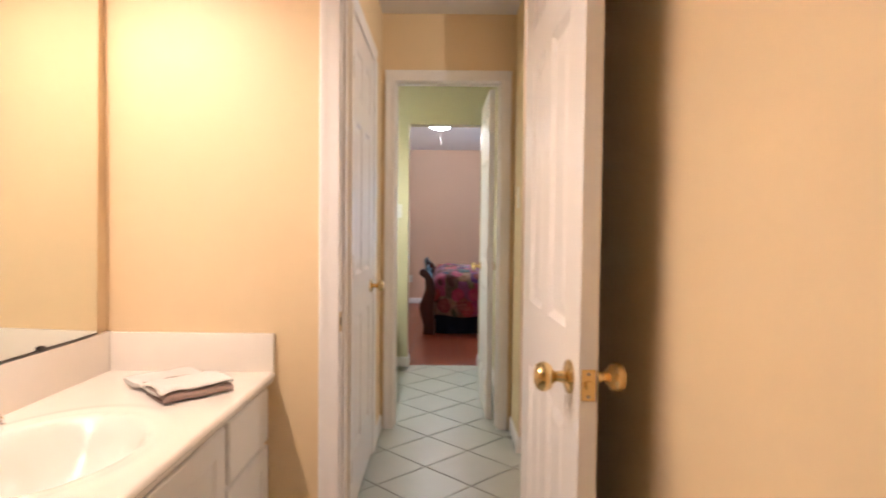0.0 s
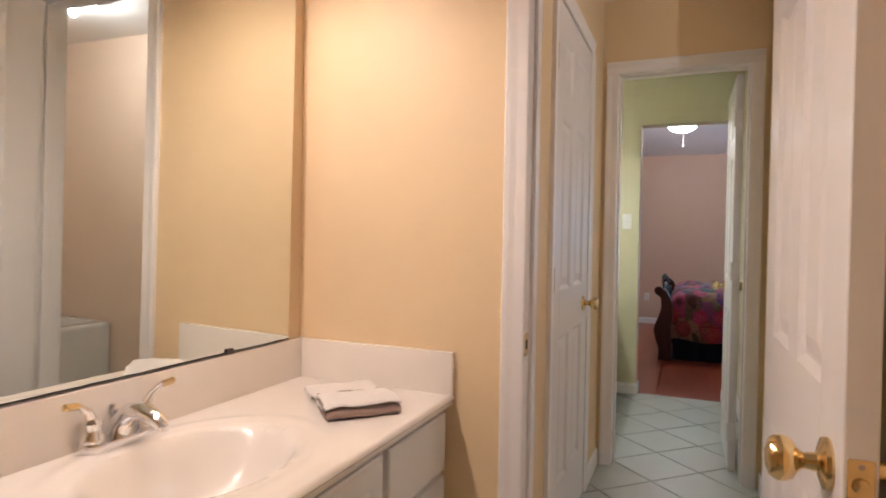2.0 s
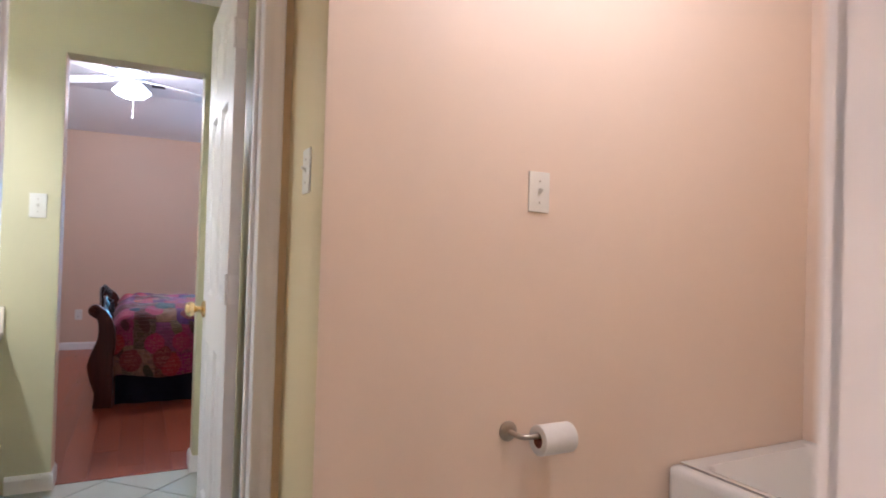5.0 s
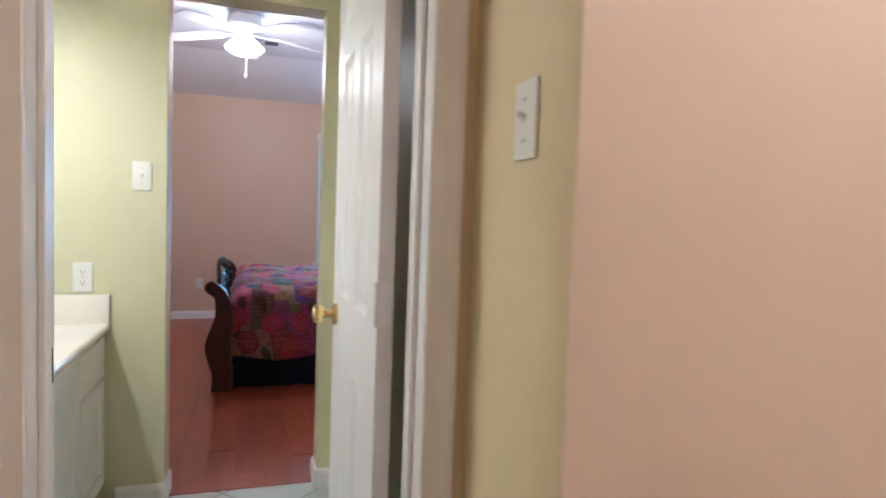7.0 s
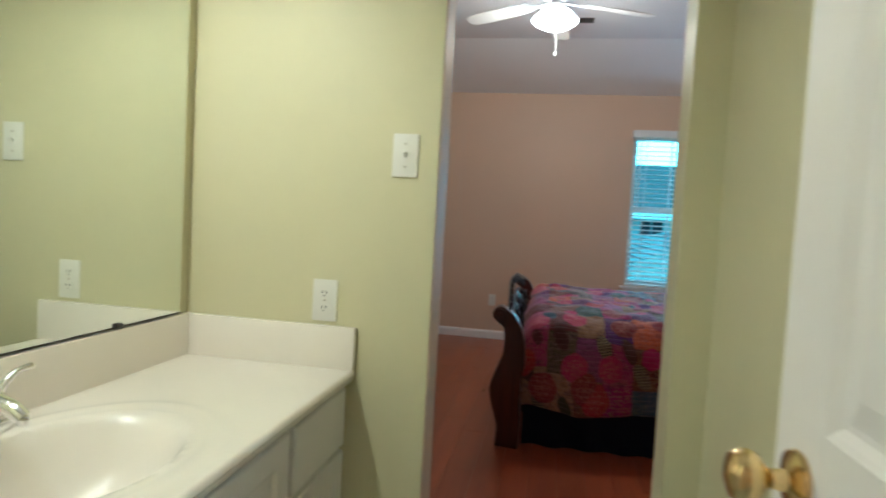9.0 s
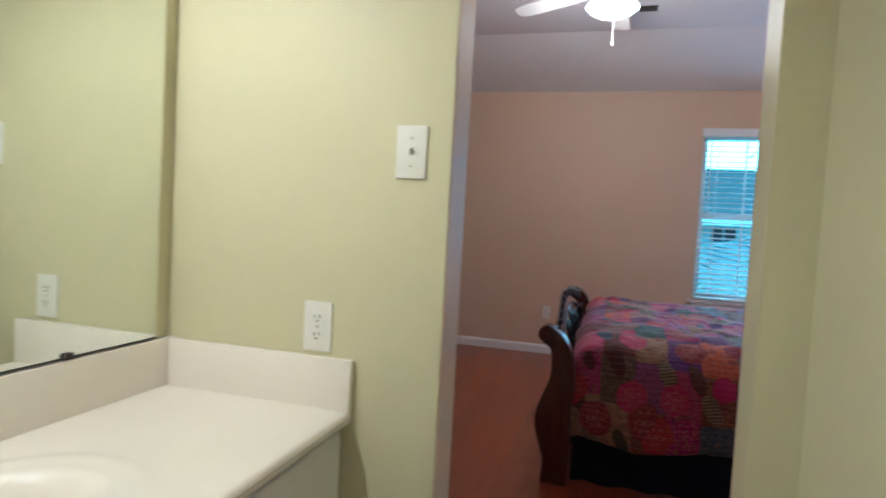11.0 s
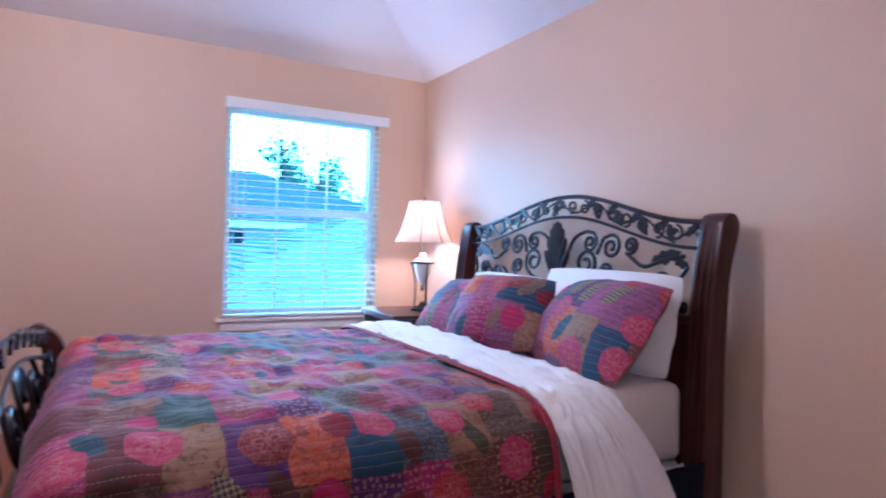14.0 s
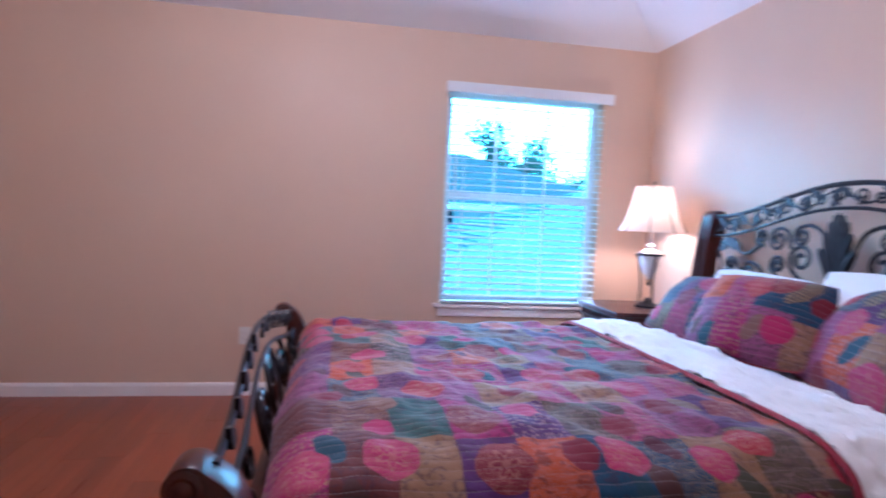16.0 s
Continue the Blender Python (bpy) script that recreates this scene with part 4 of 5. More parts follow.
# ---- switches, outlets ----
def plate(name, kind, at, facing, group="wall plates"):
    """A switch or outlet plate, 70 by 114 mm; facing: degrees about z from facing south."""
    label = "white toggle switch plate on a painted wall" if kind == "switch" else "white duplex outlet plate on a painted wall"
    p = thing(name, label, "light switch" if kind == "switch" else "outlet", at, facing, group)
    part("plate", cuboid(bmesh.new(), -0.035, 0.035, -0.006, 0, -0.057, 0.057, 0.003), PLASTIC, p, local=True)
    if kind == "switch":
        part("slot", block(-0.005, 0.005, -0.0066, -0.006, -0.012, 0.012), CABINET, p, local=True)
        bm = bmesh.new()
        prism(bm, [(-0.006, -0.006), (-0.006, 0.006), (-0.017, 0.011), (-0.018, 0.007)], "x", -0.0042, 0.0042)
        part("toggle", bm, PLASTIC, p, local=True)
        hs = (-0.030, 0.030)
    else:
        for z in (-0.020, 0.020):
            rec = part("receptacle", prism(bmesh.new(), [(0.017 * math.cos(a), z + 0.0145 * math.sin(a)) for a in [2 * math.pi * k / 20 for k in range(20)]], "y", -0.0085, -0.006), PLASTIC, p, local=True)
            bm = bmesh.new()
            for x in (-0.006, 0.006):
                cuboid(bm, x - 0.001, x + 0.001, -0.0091, -0.0085, z - 0.001, z + 0.007)
            cuboid(bm, -0.002, 0.002, -0.0091, -0.0085, z - 0.009, z - 0.005)
            part("slots", bm, SLOT, rec, local=True)
        hs = (0.0,)
    for z in hs:
        part("screw", lathe(bmesh.new(), [(0.001, -0.0061), (0.003, -0.0061), (0.0028, -0.0072), (0.001, -0.0076)], (0, 0, z), "y", 10), NICKEL, p, local=True)


plate("light_switch", "switch", (-0.410, YC, 1.328), 0)
plate("power_outlet", "outlet", (-0.615, YC, 0.928), 0)
plate("light_switch", "switch", (EX, 3.685, 1.356), 90 + 180)
plate("light_switch", "switch", (1.006, OY, 1.337), 0)
plate("power_outlet", "outlet", (-0.55, FY, 0.385), 0)


def paper_holder():
    x, z = 0.925, 0.677
    h = thing("toilet_paper_holder", "brushed nickel toilet paper holder with a paper roll", "paper holder", (x, OY, z))
    part("rosette", lathe(bmesh.new(), [(0.001, OY), (0.027, OY), (0.027, OY - 0.006), (0.020, OY - 0.011), (0.010, OY - 0.014), (0.001, OY - 0.014)], (x, 0, z), "y", 24), NICKEL, h)
    part("arm", tube(bmesh.new(), [(x, OY - 0.012, z), (x, OY - 0.052, z), (x + 0.006, OY - 0.066, z), (x + 0.02, OY - 0.072, z), (x + 0.165, OY - 0.072, z)], 0.0075, 10), NICKEL, h)
    r = thing("toilet_paper", "nearly used roll of white toilet paper on its holder", "paper roll", (x + 0.105, OY - 0.072, z - 0.028))
    cy, cz = OY - 0.072, z - 0.012
    bm = bmesh.new()
    lathe(bm, [(0.020, x + 0.05), (0.040, x + 0.05), (0.041, x + 0.053), (0.041, x + 0.151), (0.040, x + 0.154), (0.020, x + 0.154)], (0, cy, cz), "x", 28)
    bmesh.ops.delete(bm, geom=[f for f in bm.faces if len(f.verts) > 4], context="FACES")
    part("paper", bm, PAPER, r)
    bm = lathe(bmesh.new(), [(0.0185, x + 0.05), (0.0198, x + 0.05), (0.0198, x + 0.154), (0.0185, x + 0.154)], (0, cy, cz), "x", 24)
    bmesh.ops.delete(bm, geom=[f for f in bm.faces if len(f.verts) > 4], context="FACES")
    part("tube", bm, TERRA, r, "brown cardboard tube")


paper_holder()


def bathtub():
    t = thing("bathtub", "white enamelled built-in bathtub along the end wall", "bathtub", (1.86, 2.93, 0))
    bm = bmesh.new()
    cuboid(bm, 1.53, 1.60, YA + TW + 0.002, OY - 0.002, 0, 0.51, 0.03, 3)
    part("apron", bm, ENAMEL, t)
    bm = bmesh.new()

    def f(u, v):
        x, y = 1.59 + 0.645 * u, YA + TW + 0.004 + (OY - YA - TW - 0.008) * v
        d = max(abs(u - 0.5) / 0.42, abs(v - 0.5) / 0.44)
        return (x, y, 0.508 if d >= 1 else 0.508 - 0.36 * (1 - d ** 5))
    part("basin", sheet(f, 24, 40), ENAMEL, t)


bathtub()

# ---- bed ----
BY0, BY1, BYC = 7.10, 8.98, 8.04      # outer faces of the headboard posts, and the middle


def sleigh_post(bm, line, widths, y0, y1):
    """A post with a curved side outline, y0 to y1 thick, with rounded edges."""
    pts = s_profile([(x, 0, z) for x, z in line], 48)
    n = len(pts)
    left, right = [], []
    for i, p in enumerate(pts):
        d = (pts[min(i + 1, n - 1)] - pts[max(i - 1, 0)]).normalized()
        t = i / (n - 1) * (len(widths) - 1)
        k = min(int(t), len(widths) - 2)
        w = widths[k] + (widths[k + 1] - widths[k]) * (t - k)
        nx, nz = -d.z, d.x
        left.append((p.x + nx * w / 2, p.z + nz * w / 2))
        right.append((p.x - nx * w / 2, p.z - nz * w / 2))
    tip, d = pts[-1], (pts[-1] - pts[-2]).normalized()
    w = widths[-1] / 2
    cap = []
    for k in range(1, 10):
        a = math.pi * k / 10
        cap.append((tip.x + d.x * w * math.sin(a) - d.z * w * math.cos(a), tip.z + d.z * w * math.sin(a) + d.x * w * math.cos(a)))
    outline = left + cap + list(reversed(right))
    prism(bm, outline, "y", y0, y1, 0.012)
    return bm


def clothoid(x, z, head, length, k0, k1, n=36):
    """A scroll whose bend grows along its length."""
    out, a = [], head
    ds = length / n
    for i in range(n + 1):
        out.append((x, z))
        x, z = x + math.cos(a) * ds, z + math.sin(a) * ds
        a += (k0 + (k1 - k0) * i / n) * ds
    return out


def leaf_shape(bm, x, s, z, ang, size, thick=0.006):
    """A forged acanthus leaf lying in the grille's plane."""
    prof = [(0, 0.0), (0.15, 0.16), (0.3, 0.13), (0.42, 0.24), (0.58, 0.15), (0.72, 0.19), (1, 0)]
    pts = prof + [(u, -v * 0.8) for u, v in reversed(prof[1:-1])]
    c, sn = math.cos(ang), math.sin(ang)
    prism(bm, [(s + size * (u * c - v * sn), z + size * (u * sn + v * c)) for u, v in pts], "x", x - thick, x + thick)


bed = thing("sleigh_bed", "dark mahogany sleigh bed frame with wrought-iron scrollwork panels", "bed", (0.95, BYC, 0))
HX = 2.02
head_line = [(HX - 0.015, 0.0), (HX - 0.02, 0.35), (HX - 0.015, 0.75), (HX + 0.005, 1.05), (HX + 0.045, 1.255)]
for y in (BY0, BY1 - 0.105):
    bm = bmesh.new()
    sleigh_post(bm, head_line, [0.125, 0.12, 0.10, 0.085, 0.10], y, y + 0.105)
    part("headboard_post", bm, MAHOG, bed)
    bm = bmesh.new()
    for k in (0.024, 0.0525, 0.081):
        line = [(x - 0.048 - 0.008 * (z < 0.6), y + k, z) for x, z in head_line[1:]]
        tube(bm, s_profile(line, 24), 0.006, 6)
    part("reeded_moulding", bm, MAHOG, bed)


def post_x(z):
    return HX - 0.015 + 0.05 * max(0, (z - 0.8) / 0.5) ** 1.6


def headboard():
    half = (BY1 - BY0) / 2 - 0.10
    part("lower_panel", block(HX - 0.045, HX + 0.02, BYC - half, BYC + half, 0.30, 0.88, 0.006), MAHOG, bed)
    part("panel_cap", block(HX - 0.055, HX + 0.03, BYC - half, BYC + half, 0.88, 0.905, 0.008), MAHOG, bed)

    def arch(s, top):
        e = abs(s) / half
        return top - 0.155 * (0.5 - 0.5 * math.cos(math.pi * e)) + 0.012 * e
    for nm, top, r in (("arch_rail", 1.415, 0.011), ("inner_rail", 1.312, 0.008)):
        pts = []
        for k in range(49):
            s = -half + 2 * half * k / 48
            z = arch(s, top)
            pts.append((post_x(z), BYC + s, z))
        part(nm, tube(bmesh.new(), pts, r, 8), IRON, bed)
    # leafy vine between the rails
    bm = bmesh.new()
    pts = []
    for k in range(145):
        s = -half + 2 * half * k / 144
        z = arch(s, 1.364) + 0.030 * math.sin(s * 2 * math.pi / 0.30)
        pts.append((post_x(z), BYC + s, z))
    tube(bm, pts, 0.0055, 6)
    part("vine", bm, IRON, bed)
    for k in range(-5, 6):
        for q, (ds, da, sz) in enumerate(((0.0, 0.7, 0.085), (0.06, -1.0, 0.07), (0.10, 2.3, 0.065))):
            s = k * 0.15 + (ds if k >= 0 else -ds)
            if abs(s) > half - 0.03:
                continue
            z = arch(s, 1.364)
            sg = 1 if k >= 0 else -1
            bm = bmesh.new()
            leaf_shape(bm, post_x(z), BYC + s, z - 0.012 * math.sin(da), da if sg > 0 else math.pi - da, sz)
            part("leaf", bm, IRON, bed)
    # middle palmette
    for k in range(-4, 5):
        L = 0.335 - 0.0095 * k * k
        pts = [(HX - 0.005, BYC + k * 0.006 + k * 0.0165 * t ** 1.8, 0.955 + L * t) for t in (0, 0.25, 0.5, 0.75, 0.92, 1)]
        part("palmette_frond", tube(bmesh.new(), pts, [0.007, 0.011, 0.014, 0.017, 0.014, 0.006], 8), IRON, bed)
    part("palmette_base", lathe(bmesh.new(), [(0.001, -0.012), (0.05, -0.012), (0.055, 0.0), (0.05, 0.012), (0.001, 0.012)], (HX, BYC, 0.97), "x", 20), IRON, bed)
    def curl(root, c, r, a0, way, turns=1.55):
        """A stem from its root into a spiral of radius r round c."""
        n = 34
        coil = [(c[0] + r * (1 - 0.78 * k / n) * math.cos(a0 + way * 2 * math.pi * turns * k / n), c[1] + r * (1 - 0.78 * k / n) * math.sin(a0 + way * 2 * math.pi * turns * k / n)) for k in range(n + 1)]
        stem = s_profile([(s, 0, z) for s, z in root + coil[:1]], 16)
        return [(q.x, q.z) for q in stem[:-1]] + coil
    scrolls = [
        curl([(0.05, 0.945), (0.12, 0.965), (0.215, 1.01)], (0.20, 1.085), 0.072, -1.2, 1), curl([(0.055, 1.10), (0.10, 1.20), (0.17, 1.235)], (0.215, 1.185), 0.048, 1.6, -1),
        curl([(0.27, 1.13), (0.30, 1.20)], (0.355, 1.165), 0.058, 2.2, -1), curl([(0.05, 0.92), (0.18, 0.93), (0.29, 0.965), (0.36, 1.02)], (0.335, 1.05), 0.042, -0.4, 1),
        curl([(0.30, 0.97), (0.38, 0.965), (0.46, 1.03)], (0.52, 1.00), 0.050, 2.2, -1), curl([(0.76, 1.135), (0.66, 1.12), (0.56, 1.085), (0.47, 1.13)], (0.47, 1.175), 0.040, -2.0, 1),
        curl([(0.40, 0.91), (0.52, 0.93), (0.58, 1.0), (0.63, 1.05)], (0.665, 1.025), 0.040, 2.4, -1), curl([(0.60, 0.91), (0.66, 0.93)], (0.70, 0.965), 0.038, -1.8, 1), curl([(0.78, 1.09), (0.745, 1.03), (0.755, 0.96)], (0.775, 0.935), 0.022, 2.6, 1)]
    for line in scrolls:
        for sg in (1, -1):
            pts = []
            for s, z in line:
                z = max(0.908, min(z, arch(min(abs(s), half), 1.305)))
                pts.append((post_x(z), BYC + sg * max(-half, min(half, s)), z))
            part("scroll", tube(bmesh.new(), pts, 0.0092, 8), IRON, bed)
    for k in range(8):
        for sg in (1, -1):
            s0 = 0.05 + 0.094 * k
            up = 1 if k % 2 else -1
            pts = []
            for q in range(26):
                a, r = up * (1.6 - 7.6 * q / 25), 0.034 * (1 - 0.75 * q / 25)
                s = s0 + r * math.cos(a)
                if abs(s) > half:
                    s = half
                z = arch(s, 1.364) + r * math.sin(a)
                pts.append((post_x(z) - 0.004, BYC + sg * s, z))
            part("band_scroll", tube(bmesh.new(), pts, 0.006, 6), IRON, bed)
    for sg in (1, -1):
        for s, z, a, sz in ((0.60, 1.11, 0.3, 0.15), (0.70, 1.14, -0.6, 0.10), (0.16, 0.93, 0.5, 0.10), (0.10, 0.93, 0.9, 0.09)):
            bm = bmesh.new()
            leaf_shape(bm, post_x(z), BYC + sg * s, z, a if sg > 0 else math.pi - a, sz)
            part("leaf", bm, IRON, bed)


headboard()
FXB = -0.197
foot_line = [(FXB + 0.015, 0.0), (FXB + 0.02, 0.12), (FXB - 0.005, 0.30), (FXB + 0.03, 0.49), (FXB + 0.010, 0.635), (FXB - 0.048, 0.692)]
FY0, FY1 = 7.01, 9.03
for y in (FY0, FY1 - 0.10):
    bm = bmesh.new()
    sleigh_post(bm, foot_line, [0.12, 0.12, 0.165, 0.115, 0.085, 0.085], y, y + 0.10)
    part("footboard_post", bm, MAHOG, bed)
    for yy, d in ((y, -1), (y + 0.10, 1)):
        part("scroll_rosette", lathe(bmesh.new(), [(0.001, 0), (0.034, 0), (0.036, d * 0.005), (0.026, d * 0.010), (0.018, d * 0.006), (0.010, d * 0.012), (0.001, d * 0.013)], (FXB - 0.053, yy, 0.692), "y", 20), MAHOG, bed)


def foot_x(z):
    return FXB + 0.03 - 0.055 * max(0.0, (z - 0.46) / 0.25) ** 1.5


def footboard():
    half = (FY1 - FY0) / 2 - 0.09
    c = (FY0 + FY1) / 2
    part("foot_panel", block(FXB - 0.02, FXB + 0.03, c - half, c + half, 0.16, 0.40, 0.006), MAHOG, bed)
    part("foot_rail", block(FXB - 0.012, FXB + 0.042, c - half, c + half, 0.40, 0.43, 0.008), MAHOG, bed)

    def arch(s, top):
        e = abs(s) / half
        return top - 0.10 * (0.5 - 0.5 * math.cos(math.pi * e))
    for top, r in ((0.795, 0.011), (0.715, 0.008)):
        pts = [(foot_x(arch(s, top)), c + s, arch(s, top)) for s in [-half + 2 * half * k / 40 for k in range(41)]]
        part("arch_rail", tube(bmesh.new(), pts, r, 8), IRON, bed)
    for k in range(-6, 7):
        s = k * 0.145
        z = arch(s, 0.755)
        bm = bmesh.new()
        leaf_shape(bm, foot_x(z), c + s, z, 0.6 if k >= 0 else 2.5, 0.11)
        part("leaf", bm, IRON, bed)
    for s0, z0, hd, L, k0, k1 in ((0.05, 0.44, 1.1, 0.5, -1, 22), (0.30, 0.46, 0.9, 0.44, 4, 26), (0.34, 0.70, -0.8, 0.46, -4, -24), (0.62, 0.44, 1.2, 0.40, -3, -22), (0.58, 0.68, 0.1, 0.30, -6, -30), (0.85, 0.44, 2.0, 0.34, -2, -20)):
        for sg in (1, -1):
            pts = []
            for s, z in clothoid(s0, z0, hd, L, k0, k1):
                s = min(half, max(-half, s))
                z = max(0.432, min(z, arch(min(abs(s), half), 0.71)))
                pts.append((foot_x(z), c + sg * s, z))
            part("scroll", tube(bmesh.new(), pts, 0.0092, 8), IRON, bed)


footboard()
for y in (BY0 + 0.03, BY1 - 0.06):
    part("side_rail", block(FXB + 0.04, HX - 0.05, y, y + 0.03, 0.16, 0.34, 0.006), MAHOG, bed)

MY0, MY1 = 7.20, 8.88


def bedding():
    sk = thing("bed_skirt", "dark navy bed skirt hanging to the floor", "bed skirt", (0.95, BYC, 0))
    for y, s in ((MY0 - 0.10, -1), (MY1 + 0.03, 1)):
        def f(u, v, y=y, s=s):
            x = FXB + 0.09 + (HX - 0.16 - FXB) * u
            return (x, y + s * (0.012 * math.sin(x * 34) + 0.012 * wobble(x * 6, 3, s)) * (1.2 - v), 0.004 + 0.385 * v)
        part("skirt_side", sheet(f, 140, 6, thick=0.004), NAVY, sk)
    ma = thing("mattress", "mattress with a pale fitted sheet", "mattress", (0.95, BYC, 0.16))
    part("box_spring", block(FXB + 0.10, HX - 0.06, MY0 + 0.01, MY1 - 0.01, 0.16, 0.36, 0.03, 3), SHEET, ma)
    bm = block(FXB + 0.10, HX - 0.06, MY0, MY1, 0.355, 0.655, 0.06, 4)
    bmesh.ops.subdivide_edges(bm, edges=[e for e in bm.edges if e.calc_length() > 0.3], cuts=24, use_grid_fill=True)
    for v in bm.verts:
        if abs(v.co.y - MY0) < 0.02:
            v.co.y += 0.010 * wobble(v.co.x * 5, v.co.z * 9, 1)
    part("mattress_body", bm, SHEET, ma)
    part("tucked_sheet", sheet(lambda u, v: (1.45 + 0.50 * u, MY0 - 0.012 - 0.03 * (1 - v) - 0.01 * wobble(u * 6, v * 4, 8), 0.24 + 0.12 * v + 0.02 * wobble(u * 4, 1, 3)), 24, 6, thick=0.006), LINEN, ma)

    # quilt: near hem, side, rounded edge, top, far edge, far side
    zt = 0.684
    prof = [(7.060, 0.215), (7.055, 0.36), (7.065, 0.50), (7.095, 0.60), (7.15, 0.650), (7.27, zt), (7.6, zt + 0.012), (8.04, zt + 0.016), (8.5, zt + 0.010), (8.80, zt - 0.005), (8.93, 0.62), (8.98, 0.52), (9.0, 0.40), (9.0, 0.26)]
    line = s_profile([(0, y, z) for y, z in prof], 78)
    cum = [0.0]
    for a, b in zip(line, line[1:]):
        cum.append(cum[-1] + (b - a).length)
    total = cum[-1]

    def at(v):
        d = v * total
        for i in range(len(cum) - 1):
            if cum[i + 1] >= d:
                t = (d - cum[i]) / max(1e-9, cum[i + 1] - cum[i])
                p = line[i].lerp(line[i + 1], t)
                return p, (line[i + 1] - line[i]).normalized()
        return line[-1], (line[-1] - line[-2]).normalized()

    def edge(y):
        """Where the quilt ends towards the pillows."""
        return 1.20 + 0.02 * math.sin(y * 3.0) - 0.03 * max(0, (y - 7.8)) + 0.04 * max(0, 7.25 - y)

    x0 = FXB + 0.055

    def quilt(u, v):
        p, d = at(v)
        x1 = edge(p.y)
        x = x0 + (x1 - x0) * u
        n = Vector((0, -d.z, d.y))
        puff = 0.020 * wobble(x * 3.3, v * 9, 0.3) + 0.018 * wobble(x * 8.0, v * 22, 4.1) + 0.009 * wobble(x * 19, v * 52, 7.7)
        fold = 0.022 * math.sin(x * 9.5 + 2 * wobble(x, 1, 1)) * max(0, (0.55 - p.z) / 0.34) if p.z < 0.55 else 0
        foot = max(0, 1 - (x - x0) / 0.10)
        q = p + n * (puff + fold)
        return (x + 0.02 * wobble(v * 7, 2, u), q.y, q.z - 0.085 * foot ** 2 * (1 if p.z > 0.55 else 0.3) + (0.03 * wobble(x * 2.2, 0, 9) if v < 0.06 or v > 0.94 else 0))
    qu = thing("patchwork_quilt", "multicoloured floral patchwork quilt spread over the bed", "quilt", (0.6, BYC, 0.67))
    part("quilt_top", sheet(quilt, 120, 150, lambda u, v: (u * 1.52, v * total), 0.012), QUILT, qu)

    def border(u, v):
        p, d = at(v)
        n = Vector((0, -d.z, d.y))
        q = p + n * (0.006 + 0.010 * math.sin(u * math.pi))
        return (edge(p.y) - 0.012 + 0.026 * u, q.y, q.z)
    part("maroon_edging", sheet(border, 6, 120, thick=0.008), MAROON, qu, "maroon edge binding")

    # turned-back white sheet, draping over the near side
    pr2 = [(7.02, 0.13), (7.03, 0.30), (7.04, 0.44), (7.075, 0.57), (7.13, 0.645), (7.24, 0.682), (7.6, 0.700), (8.04, 0.704), (8.5, 0.698), (8.80, 0.684), (8.93, 0.635), (8.985, 0.52), (9.0, 0.42)]
    line2 = s_profile([(0, y, z) for y, z in pr2], 72)

    def fold_back(u, v):
        i = v * (len(line2) - 1)
        k = min(int(i), len(line2) - 2)
        p = line2[k].lerp(line2[k + 1], i - k)
        e = edge(p.y)
        wdt = 0.32 + 0.02 * math.sin(p.y * 4)
        lift = 0.018 * math.sin(math.pi * min(1, u * 1.0)) + 0.020 * wobble(u * 3, p.y * 5, 2) + 0.018 * abs(wobble(u * 5 + p.y * 3, p.y * 9, 6)) + 0.016 * abs(wobble(u * 11 - p.y * 6, p.y * 20, 3)) + 0.008 * abs(wobble(u * 22 + p.y * 11, p.y * 31, 9))
        drape = 0.05 * max(0, (0.55 - p.z) / 0.4)
        fall = max(0, (0.62 - p.z) / 0.45) if p.y < 8 else 0
        x = e + 0.015 + wdt * u + drape * (0.5 - u) + fall * (0.05 + 0.20 * u)
        return (x, p.y - (lift + 0.012 * math.sin(u * 16)) * (1 if p.z < 0.6 else 0.2), p.z + lift * (1 if p.z > 0.6 else 0.2))
    sh = thing("white_top_sheet", "white cotton sheet folded back over the quilt", "sheet", (1.45, BYC, 0.68))
    part("folded_band", sheet(fold_back, 56, 200, thick=0.006), LINEN, sh)

    def pillow(name, label, at_, w, h, t, tilt, turn, mat, flange=0.0, seed=1):
        pi = thing(name, label, "pillow", at_, turn, "pillows against the headboard")
        pi.matrix_basis = pose(*at_, 0, 0, turn) @ pose(0, 0, 0, 0, tilt, 0)
        for sgn in (1, -1):
            def f(u, v, sgn=sgn):
                a, b = u * 2 - 1, v * 2 - 1
                core = max(0.0, (1 - abs(a) ** 2.6)) ** 0.7 * max(0.0, (1 - abs(b) ** 2.6)) ** 0.7
                pin = 1 - 0.055 * a ** 4 + 0.03 * wobble(a * 1.5, seed * 3, 2)
                pin2 = 1 - 0.045 * b ** 4 + 0.03 * wobble(b * 1.5, seed * 5, 7)
                dz = sgn * (t / 2 * core + 0.010 * wobble(a * 2.2 + seed, b * 2.2, sgn) + 0.006 * wobble(a * 6 + seed, b * 6, sgn) * core)
                return (dz * 1.0, a * w / 2 * pin2 + 0.004 * wobble(b * 5, seed, 1), h / 2 + b * h / 2 * pin)
            part("front" if sgn < 0 else "back", sheet(f, 30, 26, lambda u, v: (u * w + seed * 0.37, v * h + seed * 0.71)), mat, pi, local=True)
